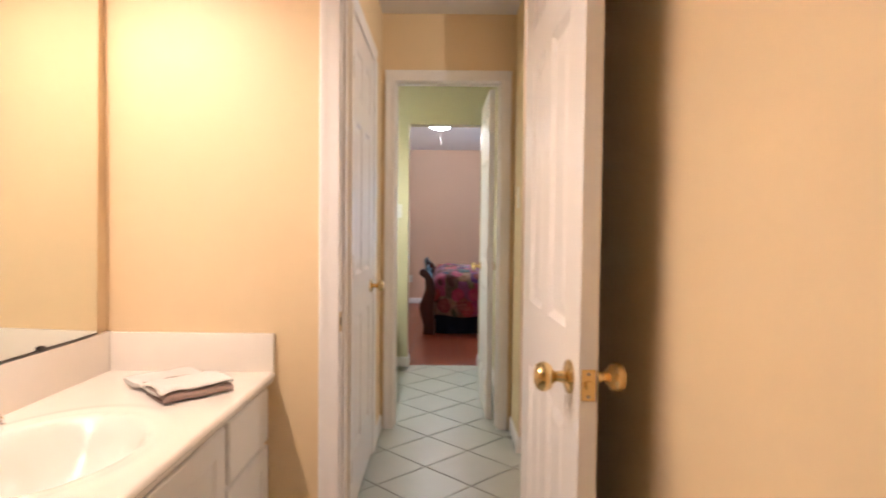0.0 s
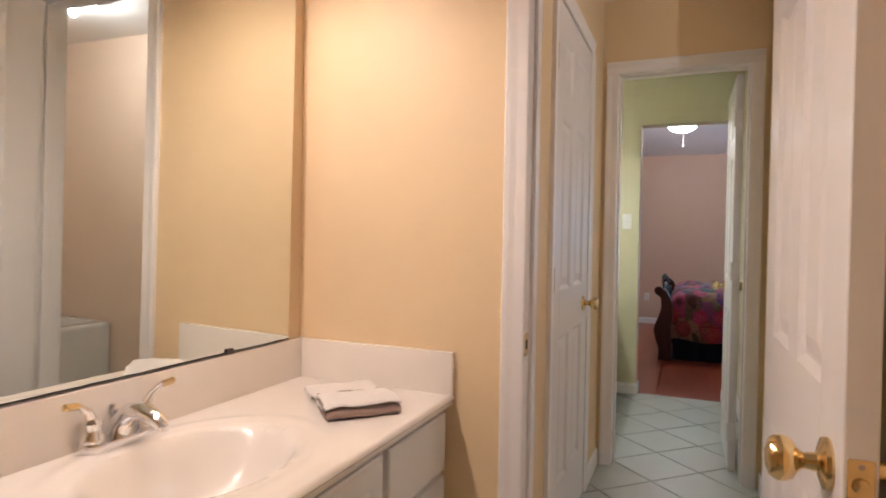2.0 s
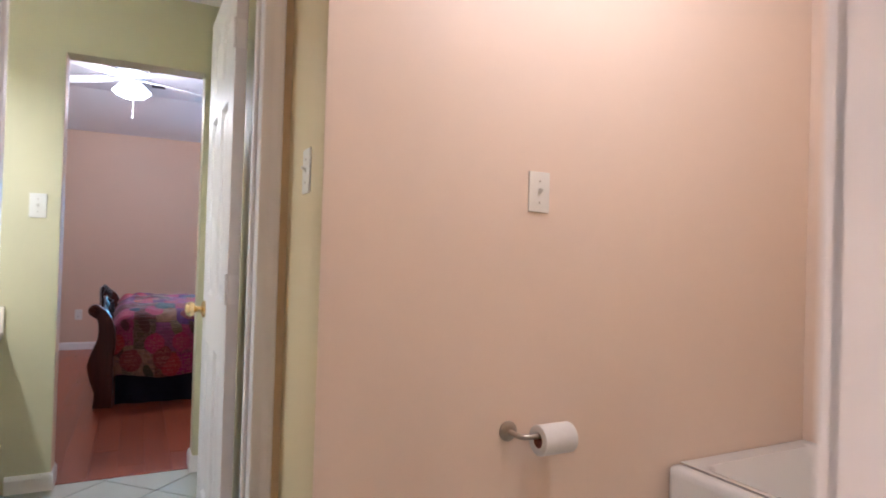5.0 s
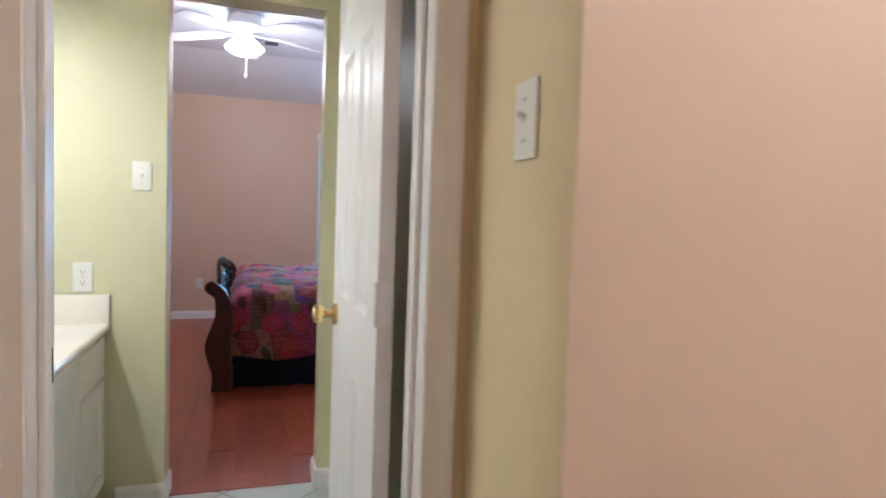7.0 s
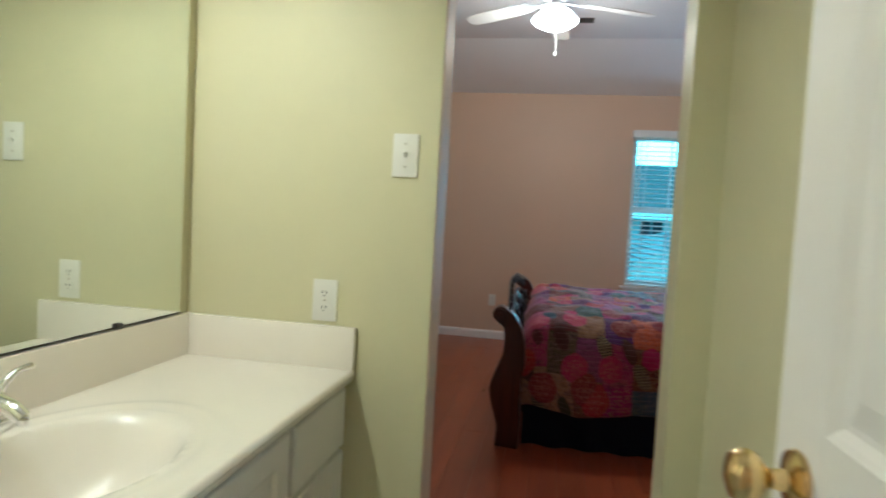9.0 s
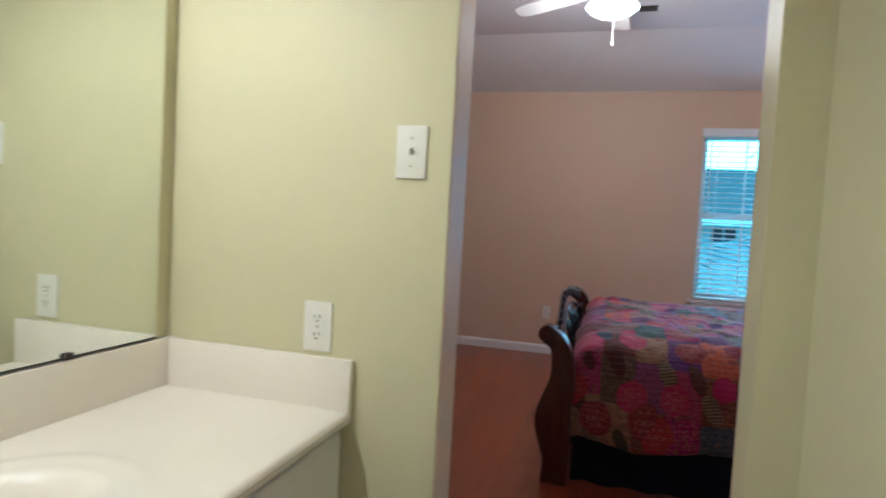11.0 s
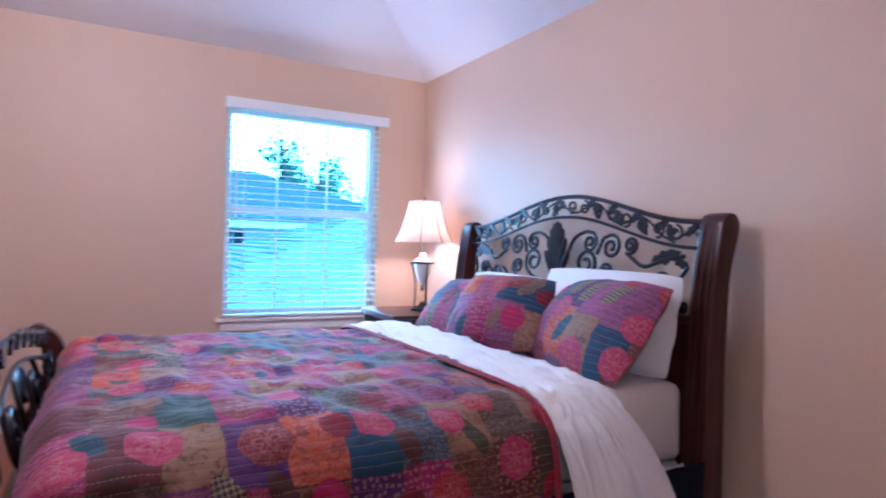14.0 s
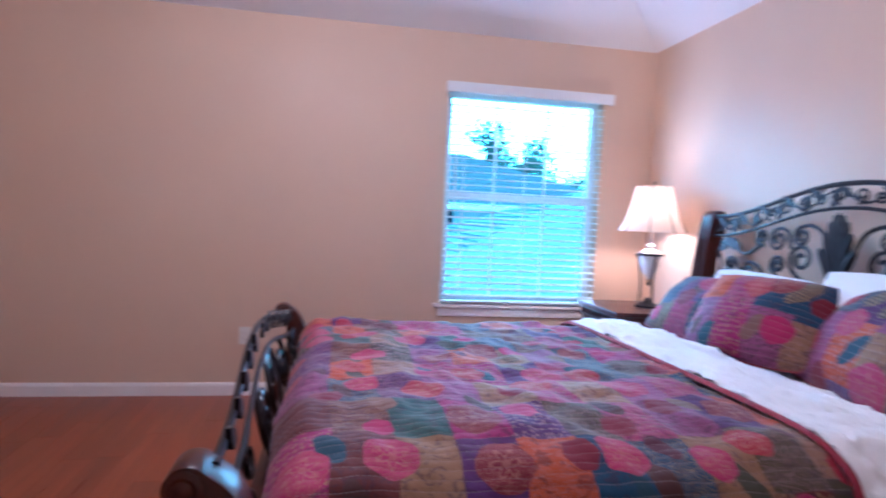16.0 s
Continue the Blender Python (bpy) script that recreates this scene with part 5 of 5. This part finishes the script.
        if flange:
            bm = bmesh.new()
            loop = []
            for k in range(81):
                a = 2 * math.pi * k / 80
                c, s = math.cos(a), math.sin(a)
                q = max(abs(c), abs(s))
                ca, sa = c / q, s / q
                loop.append((0.0, ca * w / 2 * 0.99 * (1 - 0.045 * sa ** 4 + 0.03 * wobble(sa * 1.5, seed * 5, 7)), h / 2 + sa * h / 2 * 0.99 * (1 - 0.055 * ca ** 4 + 0.03 * wobble(ca * 1.5, seed * 3, 2))))
            tube(bm, loop, 0.0035, 6)
            part("piping", bm, MAROON, pi, local=True)
        return pi
    pillow("white_pillow", "plump white bed pillow leaning on the headboard", (1.87, 7.62, 0.655), 0.78, 0.42, 0.21, 14, 3, LINEN, seed=1)
    pillow("white_pillow", "plump white bed pillow leaning on the headboard", (1.87, 8.42, 0.662), 0.70, 0.36, 0.17, 18, -2, LINEN, seed=2)
    pillow("patchwork_pillow", "patchwork pillow sham with maroon piping", (1.66, 7.57, 0.655), 0.73, 0.455, 0.20, 36, -10, QUILT, 1, seed=3)
    pillow("patchwork_pillow", "patchwork pillow sham with maroon piping", (1.59, 8.05, 0.680), 0.56, 0.40, 0.19, 36, 16, QUILT, 1, seed=5)
    pillow("patchwork_pillow", "patchwork pillow sham lying back behind another", (1.64, 8.52, 0.675), 0.62, 0.38, 0.18, 44, 6, QUILT, 1, seed=8)


bedding()


# ---- nightstand and lamp ----
def nightstand():
    x0, x1, y0, y1, h = 1.64, 2.13, 9.16, 9.69, 0.69
    ns = thing("nightstand", "dark mahogany nightstand with a glossy top and iron apron", "nightstand", ((x0 + x1) / 2, (y0 + y1) / 2, 0))
    part("top", block(x0 - 0.02, x1, y0 - 0.02, y1 + 0.015, h - 0.028, h, 0.007), MAHOG, ns)
    part("carcass", block(x0 + 0.01, x1 - 0.01, y0 + 0.01, y1 - 0.01, 0.10, h - 0.09), MAHOG, ns)
    part("frieze", block(x0, x1 - 0.005, y0, y1, h - 0.09, h - 0.028, 0.004), MAHOG, ns)
    for z0, z1 in ((0.13, 0.35), (0.37, 0.58)):
        d = part("drawer_front", block(x0 - 0.006, x0 + 0.01, y0 + 0.035, y1 - 0.035, z0, z1, 0.005), MAHOG, ns)
        part("pull", lathe(bmesh.new(), [(0.001, x0 - 0.028), (0.012, x0 - 0.026), (0.010, x0 - 0.016), (0.006, x0 - 0.006)], (0, (y0 + y1) / 2, (z0 + z1) / 2), "x", 14), NICKEL, d)
    for x in (x0 + 0.02, x1 - 0.06):
        for y in (y0 + 0.02, y1 - 0.06):
            part("foot", block(x, x + 0.04, y, y + 0.04, 0, 0.10, 0.006), MAHOG, ns)
    bm = bmesh.new()
    for k in range(9):
        yc = y0 + 0.045 + k * 0.055
        tube(bm, [(x0 - 0.004, yc + 0.022 * math.cos(a), h - 0.06 + 0.02 * math.sin(a)) for a in [i * math.pi / 6 for i in range(13)]], 0.003, 5)
    part("iron_fretwork", bm, IRON, ns)
    # lamp
    lx, ly, z = 1.962, 9.41, h
    la = thing("table_lamp", "table lamp with cream bell shade and iron tripod base, lit", "table lamp", (lx, ly, z))
    part("foot_plate", lathe(bmesh.new(), [(0.001, z), (0.082, z), (0.084, z + 0.012), (0.06, z + 0.022), (0.03, z + 0.034), (0.012, z + 0.06), (0.001, z + 0.065)], (lx, ly, 0), "z", 6), IRON, la)
    for k in range(3):
        a = 2 * math.pi * k / 3 + 0.5
        pts = [(r * math.cos(a) + lx, r * math.sin(a) + ly, z + q) for r, q in ((0.055, 0.02), (0.050, 0.10), (0.052, 0.20), (0.072, 0.31), (0.088, 0.335))]
        part("leg", tube(bmesh.new(), s_profile(pts, 20), 0.0055, 8), IRON, la)
    part("ring", tube(bmesh.new(), [(lx + 0.078 * math.cos(a), ly + 0.078 * math.sin(a), z + 0.335) for a in [2 * math.pi * k / 28 for k in range(29)]], 0.008, 8), IRON, la)
    part("urn", lathe(bmesh.new(), [(0.001, z + 0.175), (0.016, z + 0.18), (0.034, z + 0.21), (0.055, z + 0.26), (0.066, z + 0.31), (0.068, z + 0.345), (0.05, z + 0.36), (0.02, z + 0.375), (0.03, z + 0.39), (0.012, z + 0.405), (0.001, z + 0.405)], (lx, ly, 0), "z", 24), CERAMIC, la)
    part("finial_drop", lathe(bmesh.new(), [(0.001, z + 0.13), (0.008, z + 0.14), (0.012, z + 0.155), (0.006, z + 0.168), (0.012, z + 0.18), (0.001, z + 0.181)], (lx, ly, 0), "z", 12), IRON, la)
    part("stem", lathe(bmesh.new(), [(0.001, z + 0.40), (0.008, z + 0.40), (0.006, z + 0.77), (0.001, z + 0.77)], (lx, ly, 0), "z", 10), NICKEL, la)
    prof = [(0.205, z + 0.478), (0.195, z + 0.492), (0.165, z + 0.55), (0.138, z + 0.63), (0.118, z + 0.71), (0.108, z + 0.762)]
    bm = lathe(bmesh.new(), prof + [(r - 0.003, q) for r, q in reversed(prof)], (lx, ly, 0), "z", 40)
    bmesh.ops.delete(bm, geom=[f for f in bm.faces if len(f.verts) > 4], context="FACES")
    sh = part("shade", bm, LAMPSHADE, la, "cream fabric bell shade")
    for k in range(8):
        a = 2 * math.pi * k / 8 + 0.2
        part("shade_rib", tube(bmesh.new(), [(lx + (r + 0.001) * math.cos(a), ly + (r + 0.001) * math.sin(a), q) for r, q in prof], 0.0030, 5), STEM, sh)
    part("finial", lathe(bmesh.new(), [(0.001, z + 0.765), (0.006, z + 0.77), (0.004, z + 0.778), (0.008, z + 0.787), (0.001, z + 0.797)], (lx, ly, 0), "z", 12), IRON, la)
    part("harp_bar", tube(bmesh.new(), [(lx - 0.106, ly, z + 0.764), (lx + 0.106, ly, z + 0.764)], 0.002, 5), NICKEL, la)
    lamp("bedside_light", "POINT", (lx, ly, z + 0.60), E_LAMP, WARM, 0.04)


nightstand()


# ---- dresser with plant ----
def dresser():
    x0, x1, y0, y1, h = FX0 + 0.005, -1.675, 7.05, 8.71, 1.005
    d = thing("dresser", "dark espresso wooden dresser with paired drawers", "dresser", ((x0 + x1) / 2, (y0 + y1) / 2, 0))
    part("top", block(x0, x1 + 0.03, y0 - 0.025, y1 + 0.025, h - 0.026, h, 0.008), ESPRESSO, d)
    part("cornice", block(x0, x1 + 0.014, y0 - 0.010, y1 + 0.010, h - 0.055, h - 0.026, 0.006), ESPRESSO, d)
    part("carcass", block(x0, x1, y0, y1, 0.14, h - 0.055, 0.004), ESPRESSO, d)
    bm = bmesh.new()
    for a, b in ((y0 - 0.01, y0 + 0.16), (y1 - 0.16, y1 + 0.01)):
        cuboid(bm, x0, x1 + 0.02, a, b, 0, 0.14, 0.012)
    n = 20
    pts = [(y0 + 0.15 + (y1 - y0 - 0.30) * k / n, 0.055 + 0.05 * math.sin(math.pi * k / n)) for k in range(n + 1)]
    prism(bm, [(y1 - 0.15, 0.14)] + [(y0 + 0.15, 0.14)] + pts, "x", x1 - 0.01, x1 + 0.016)
    part("plinth", bm, ESPRESSO, d)
    part("waist_moulding", block(x1, x1 + 0.014, y0 - 0.006, y1 + 0.006, 0.405, 0.425, 0.004), ESPRESSO, d)
    part("corner_stile", block(x1, x1 + 0.010, y1 - 0.05, y1 - 0.005, 0.14, h - 0.055, 0.004), ESPRESSO, d)
    cols = 3
    wdt = (y1 - y0 - 0.10) / cols
    for c in range(cols):
        a = y0 + 0.05 + c * wdt
        for z0, z1 in ((0.17, 0.395), (0.44, 0.63), (0.65, 0.835), (0.85, 0.955)):
            fr = bmesh.new()
            cuboid(fr, x1, x1 + 0.016, a + 0.012, a + wdt - 0.012, z0, z1, 0.005)
            if z1 - z0 > 0.15:
                ins = 0.03
                prev = None
                for q, dep in ((ins, 0.0165), (ins + 0.01, 0.012), (ins + 0.02, 0.012)):
                    ring = [fr.verts.new((x1 + dep + 0.0004, p, r)) for p, r in ((a + 0.012 + q, z0 + q), (a + wdt - 0.012 - q, z0 + q), (a + wdt - 0.012 - q, z1 - q), (a + 0.012 + q, z1 - q))]
                    if prev:
                        for i in range(4):
                            fr.faces.new((prev[i], prev[(i + 1) % 4], ring[(i + 1) % 4], ring[i]))
                    prev = ring
                fr.faces.new(prev)
            f = part("drawer_front", fr, ESPRESSO, d)
            if z1 - z0 > 0.15:
                for yy in (a + wdt * 0.32, a + wdt * 0.68):
                    part("knob", lathe(bmesh.new(), [(0.005, x1 + 0.015), (0.005, x1 + 0.024), (0.012, x1 + 0.030), (0.012, x1 + 0.036), (0.001, x1 + 0.040)], (0, yy, (z0 + z1) / 2), "x", 14), DARKSTEEL, f)
    # pot of dried flowers
    px, py, z = -1.80, 8.19, h
    p = thing("potted_flowers", "terracotta pot with dark dried flower stems", "plant", (px, py, z))
    part("pot", lathe(bmesh.new(), [(0.001, z), (0.070, z), (0.074, z + 0.01), (0.084, z + 0.11), (0.088, z + 0.115), (0.088, z + 0.135), (0.078, z + 0.135), (0.074, z + 0.118), (0.001, z + 0.116)], (px, py, 0), "z", 28), TERRA, p)
    rnd = random.Random(11)
    bm_l = bmesh.new()
    for k in range(18):
        a = rnd.uniform(0, 6.28)
        lean = rnd.uniform(0.03, 0.22)
        top = rnd.uniform(0.24, 0.43)
        pts = [(px + 0.03 * math.cos(a), py + 0.03 * math.sin(a), z + 0.11)]
        for t in (0.35, 0.7, 1.0):
            pts.append((px + math.cos(a) * (0.03 + lean * t) + rnd.uniform(-0.012, 0.012), py + math.sin(a) * (0.03 + lean * t) + rnd.uniform(-0.012, 0.012), z + 0.11 + (top - 0.08) * t))
        sm = s_profile(pts, 18)
        st = part("stem", tube(bmesh.new(), sm, [0.0035 - 0.002 * i / len(sm) for i in range(len(sm))], 5), STEM, p)
        bm = bmesh.new()
        for q in sm[7:]:
            for _ in range(3):
                c = q + Vector((rnd.uniform(-0.02, 0.02), rnd.uniform(-0.02, 0.02), rnd.uniform(-0.014, 0.014)))
                m = Matrix.Translation(c) @ Euler((rnd.random() * 6, rnd.random() * 6, rnd.random() * 6)).to_matrix().to_4x4() @ Matrix.Diagonal((0.012, 0.009, 0.006, 1))
                bmesh.ops.create_icosphere(bm, subdivisions=1, radius=1, matrix=m)
        part("blossoms", bm, PETAL, st, kind="stuff")
    for k in range(7):
        a = rnd.uniform(0, 6.28) if k > 1 else 1.45
        L = rnd.uniform(0.14, 0.22) if k > 1 else 0.30 - 0.1 * k
        pts = [(px + math.cos(a) * L * t, py + math.sin(a) * L * t, z + 0.12 + L * (0.75 * t - 0.35 * t * t) + 0.05 * t) for t in (0, 0.25, 0.5, 0.75, 1)]
        part("long_leaf", tube(bmesh.new(), pts, [0.004, 0.008, 0.009, 0.007, 0.001], 6), LEAF, p)
    bm = bmesh.new()
    for k in range(46):
        a, r, q = rnd.uniform(0, 6.28), rnd.uniform(0.0, 0.085), rnd.uniform(0.10, 0.18)
        m = Matrix.Translation((px + r * math.cos(a), py + r * math.sin(a), z + q)) @ Euler((rnd.random() * 6, rnd.random() * 6, 0)).to_matrix().to_4x4() @ Matrix.Diagonal((0.022, 0.010, 0.004, 1))
        bmesh.ops.create_icosphere(bm, subdivisions=1, radius=1, matrix=m)
    part("small_leaves", bm, LEAF, p, kind="stuff")


dresser()


# ---- ceiling fan ----
def ceiling_fan():
    cx, cy = -0.08, 7.88
    fan = thing("ceiling_fan", "white five-blade ceiling fan with a lit glass bowl", "ceiling fan", (cx, cy, HT))
    part("canopy", lathe(bmesh.new(), [(0.001, HT), (0.085, HT), (0.09, HT - 0.012), (0.10, HT - 0.03), (0.001, HT - 0.031)], (cx, cy, 0), "z", 28), FANWHITE, fan)
    part("motor", lathe(bmesh.new(), [(0.09, HT - 0.03), (0.125, HT - 0.045), (0.13, HT - 0.09), (0.12, HT - 0.115), (0.07, HT - 0.13), (0.055, HT - 0.16), (0.05, HT - 0.175), (0.001, HT - 0.176)], (cx, cy, 0), "z", 32), FANWHITE, fan)
    for k in range(5):
        a = radians(14 + 72 * k)
        m = Matrix.Translation((cx, cy, HT - 0.165)) @ Matrix.Rotation(a, 4, "Z") @ Matrix.Rotation(radians(4), 4, "Y") @ Matrix.Rotation(radians(11), 4, "X")
        bm = prism(bmesh.new(), [(0.06, -0.014), (0.13, -0.010), (0.19, -0.035), (0.21, -0.035), (0.21, 0.035), (0.19, 0.035), (0.13, 0.010), (0.06, 0.014)], "z", -0.004, 0.004)
        bmesh.ops.transform(bm, matrix=m, verts=bm.verts)
        arm = part("blade_arm", bm, FANWHITE, fan)
        outline = [(0.185, -0.052), (0.30, -0.060), (0.50, -0.066), (0.60, -0.062), (0.635, -0.040), (0.645, 0.0), (0.635, 0.040), (0.60, 0.062), (0.50, 0.066), (0.30, 0.060), (0.185, 0.052)]
        bm = prism(bmesh.new(), outline, "z", 0.0045, 0.010)
        bmesh.ops.transform(bm, matrix=m, verts=bm.verts)
        part("blade", bm, FANWHITE, arm)
    part("light_kit", lathe(bmesh.new(), [(0.045, HT - 0.174), (0.062, HT - 0.185), (0.062, HT - 0.205), (0.04, HT - 0.212), (0.001, HT - 0.213)], (cx, cy, 0), "z", 24), FANWHITE, fan)
    prof = [(0.06, HT - 0.20), (0.085, HT - 0.215), (0.115, HT - 0.245), (0.14, HT - 0.268), (0.148, HT - 0.28), (0.12, HT - 0.305), (0.07, HT - 0.328), (0.02, HT - 0.338), (0.001, HT - 0.339)]
    bowl = part("glass_bowl", lathe(bmesh.new(), prof, (cx, cy, 0), "z", 32), FANGLOW, fan, "lit frosted glass bowl")
    for dx, L in ((0.012, 0.17),):
        part("pull_chain", tube(bmesh.new(), [(cx + dx, cy - 0.03, HT - 0.31), (cx + dx, cy - 0.03, HT - 0.31 - L)], 0.0018, 5), FANWHITE, fan)
        part("chain_pull", lathe(bmesh.new(), [(0.001, HT - 0.31 - L), (0.006, HT - 0.312 - L), (0.006, HT - 0.335 - L), (0.001, HT - 0.34 - L)], (cx + dx, cy - 0.03, 0), "z", 10), FANWHITE, fan)
    lamp("fan_light", "POINT", (cx, cy, HT - 0.42), E_FAN, SOFT, 0.10)
    v = thing("ceiling_vent", "small dark ceiling vent near the fan", "vent", (0.14, 8.70, HT))
    part("frame", block(0.08, 0.20, 8.66, 8.76, HT - 0.008, HT, 0.003), DARKSTEEL, v)


ceiling_fan()


# ---- outdoors ----
structure("backdrop_sky", block(-260, 320, 300, 302, -10, 160), SKYGLOW, "bright hazy sky")
structure("ground", block(-200, 200, 10.2, 299, -3.2, -3.0), GRASS)


def hip_roof(name, label, x0, x1, y0, y1, ze, pitch, course=0.16, mat=SHINGLE):
    """Hipped shingle roof, courses laid as low steps."""
    r = thing(name, label, "roof", ((x0 + x1) / 2, (y0 + y1) / 2, ze))
    half = min(x1 - x0, y1 - y0) / 2
    n = int(half / course)
    bm = bmesh.new()
    prev = None
    for k in range(n + 1):
        for lift in (0.0, 0.016):
            d = k * course if lift else k * course
            z = ze + d * pitch + (lift if k < n else 0)
            ring = [bm.verts.new((a, b, z)) for a, b in ((x0 + d, y0 + d), (x1 - d, y0 + d), (x1 - d, y1 - d), (x0 + d, y1 - d))]
            if prev:
                for i in range(4):
                    bm.faces.new((prev[i], prev[(i + 1) % 4], ring[(i + 1) % 4], ring[i]))
            prev = ring
    bm.faces.new(prev)
    part("shingle_courses", bm, mat, r, smooth=False)
    return r


garage = hip_roof("garage_roof", "grey shingled hip roof below the window", -0.62, 14.0, 10.9, 20.5, 0.02, 0.37)
part("garage_wall", block(-0.3, 13.7, 11.2, 20.2, -3.0, 0.28), SIDING, garage)
house = hip_roof("neighbour_roof", "neighbouring white house with a hip roof darkened to show shade", -16.0, 9.0, 21.4, 31.0, 1.60, 0.38, 0.3, SHADESHINGLE)
part("wall", block(-15.5, 8.5, 21.9, 30.5, -3.0, 1.61), SIDING, house)
part("fascia", block(-16.0, 9.0, 21.38, 21.42, 1.46, 1.62), SIDING, house)
part("porch_roof", prism(bmesh.new(), [(20.6, 0.25), (21.89, 0.76), (21.89, 0.2), (20.6, 0.2)], "x", -15.5, 8.5), SHADESHINGLE, house)
for wx in (-9.0, -4.0, 0.6, 2.50, 4.22, 6.4):
    w = part("window", block(wx - 0.05, wx + 0.65, 21.84, 21.9, 0.98, 1.44), VINYL, house)
    for a in (0.0, 0.32):
        part("pane", block(wx + a, wx + a + 0.28, 21.82, 21.845, 1.02, 1.40), DARKGLASS, w)


def tree(name, label, at, h, spread, seed, leaves=60):
    rnd = random.Random(seed)
    t = thing(name, label, "tree", at)
    bm = bmesh.new()
    x, y, z = at
    tube(bm, [(x, y, z), (x + 0.1, y, z + h * 0.4), (x - 0.05, y, z + h * 0.75), (x, y, z + h)], [0.22, 0.17, 0.09, 0.02], 8)
    tips = []
    for k in range(24):
        q = rnd.uniform(0.42, 0.97)
        a = rnd.uniform(0, 6.28)
        L = spread * (1.15 - q) * rnd.uniform(0.6, 1.1) + 0.3
        b = Vector((x, y, z + h * q))
        e = b + Vector((math.cos(a) * L, math.sin(a) * L, L * rnd.uniform(0.1, 0.6)))
        tube(bm, [b, (b + e) / 2 + Vector((0, 0, 0.1)), e], [0.05, 0.03, 0.01], 5)
        tips.append((b, e))
    part("trunk", bm, BARK, t)
    vs, fs = [], []
    for b, e in tips:
        for _ in range(leaves):
            c = b.lerp(e, rnd.uniform(0.35, 1.1)) + Vector((rnd.gauss(0, 0.26), rnd.gauss(0, 0.26), rnd.gauss(0, 0.24)))
            u = Vector((rnd.gauss(0, 1), rnd.gauss(0, 1), rnd.gauss(0, 1))).normalized()
            w = u.orthogonal().normalized()
            s = rnd.uniform(0.10, 0.20)
            i = len(vs)
            vs += [tuple(c - u * s - Vector(at)), tuple(c + w * s * 0.45 - Vector(at)), tuple(c + u * s - Vector(at)), tuple(c - w * s * 0.45 - Vector(at))]
            fs.append((i, i + 1, i + 2, i + 3))
    me = bpy.data.meshes.new("crown")
    me.from_pydata(vs, [], fs)
    me.materials.append(FOLIAGE)
    cr = new("crown", me)
    cr.parent = t
    cr["kind"] = "stuff"


tree("tree", "tall thin-crowned tree behind the neighbouring house", (7.3, 35.0, -3.0), 9.1, 2.2, 5, 55)
tree("tree", "bushy tree behind the neighbouring house", (9.35, 35.5, -3.0), 8.7, 3.2, 9, 110)
tree("tree", "low leafy tree behind the neighbouring house", (5.0, 38.0, -3.0), 7.0, 3.4, 14, 60)
tree("tree", "low leafy tree behind the neighbouring house", (13.2, 38.0, -3.0), 6.9, 3.6, 21, 60)


# ---- floor tiles and planks ----
def tiles():
    g, c = 0.309, 0.0035
    hs = g / 2 - c

    def tile_mesh(clip=None, at=None):
        bm = bmesh.new()
        cuboid(bm, -hs, hs, -hs, hs, -0.008, 0.0)
        bmesh.ops.bevel(bm, geom=[e for e in bm.edges if all(v.co.z > -0.001 for v in e.verts)], offset=0.002, segments=1, affect="EDGES")
        if clip:
            inv = at.inverted()
            for p, n in clip:
                bmesh.ops.bisect_plane(bm, geom=bm.verts[:] + bm.edges[:] + bm.faces[:], plane_co=inv @ Vector(p), plane_no=inv.to_3x3() @ Vector(n), clear_outer=True)
        me = bpy.data.meshes.new("tile")
        bm.to_mesh(me)
        bm.free()
        me.materials.append(TILE)
        return me
    whole = tile_mesh()
    ox, oy = -0.097, 3.337 + g * 0.7071
    bounds = ((WX - 0.05, 2.1), (-0.95, 5.553))
    for i in range(-30, 31):
        for j in range(-30, 31):
            x, y = ox + (i + j) * g * 0.70711, oy + (i - j) * g * 0.70711
            r = g * 0.7072
            if not (bounds[0][0] < x < bounds[0][1] and bounds[1][0] < y < bounds[1][1] + r):
                continue
            if (x > EX + 0.15 and not YA < y < OY + 0.1) or (x < -0.75 and y < YB) or (x < -0.75 and y > YB):
                continue
            m = pose(x, y, 0, 0, 0, 45)
            if y + r > bounds[1][1]:
                me = tile_mesh([((0, bounds[1][1], 0), (0, 1, 0))], m)
                if not me.polygons:
                    continue
            else:
                me = whole
            ob = new("tile", me)
            ob.matrix_basis = m
            ob.parent = floor_bath


def planks():
    w, L = 0.128, 1.21
    made = {}
    rnd = random.Random(3)
    nx = int((FX1 - FX0) / w) + 1
    for i in range(nx):
        x = FX0 + i * w
        y = 5.557 - rnd.uniform(0, L)
        while y < FY:
            a, b = max(y, 5.557), min(y + L, FY)
            if b - a > 0.03 and (b > YC2 or (x + w > C0 and x < C1)):
                ln = round(b - a, 2)
                if ln not in made:
                    bm = cuboid(bmesh.new(), 0.0004, w - 0.0004, 0.0004, ln - 0.0004, -0.009, 0.0)
                    bmesh.ops.bevel(bm, geom=[e for e in bm.edges if all(v.co.z > -0.001 for v in e.verts)], offset=0.0008, segments=1, affect="EDGES")
                    me = bpy.data.meshes.new("plank")
                    bm.to_mesh(me)
                    bm.free()
                    me.materials.append(PLANK)
                    made[ln] = me
                ob = new("plank", made[ln])
                ob.location = (x, a, 0)
                ob.parent = floor_bedroom
            y += L


tiles()
planks()
structure("threshold", block(C0, C1, 5.548, 5.562, -0.004, 0.004, 0.002), PLANK, "thin wooden threshold strip")
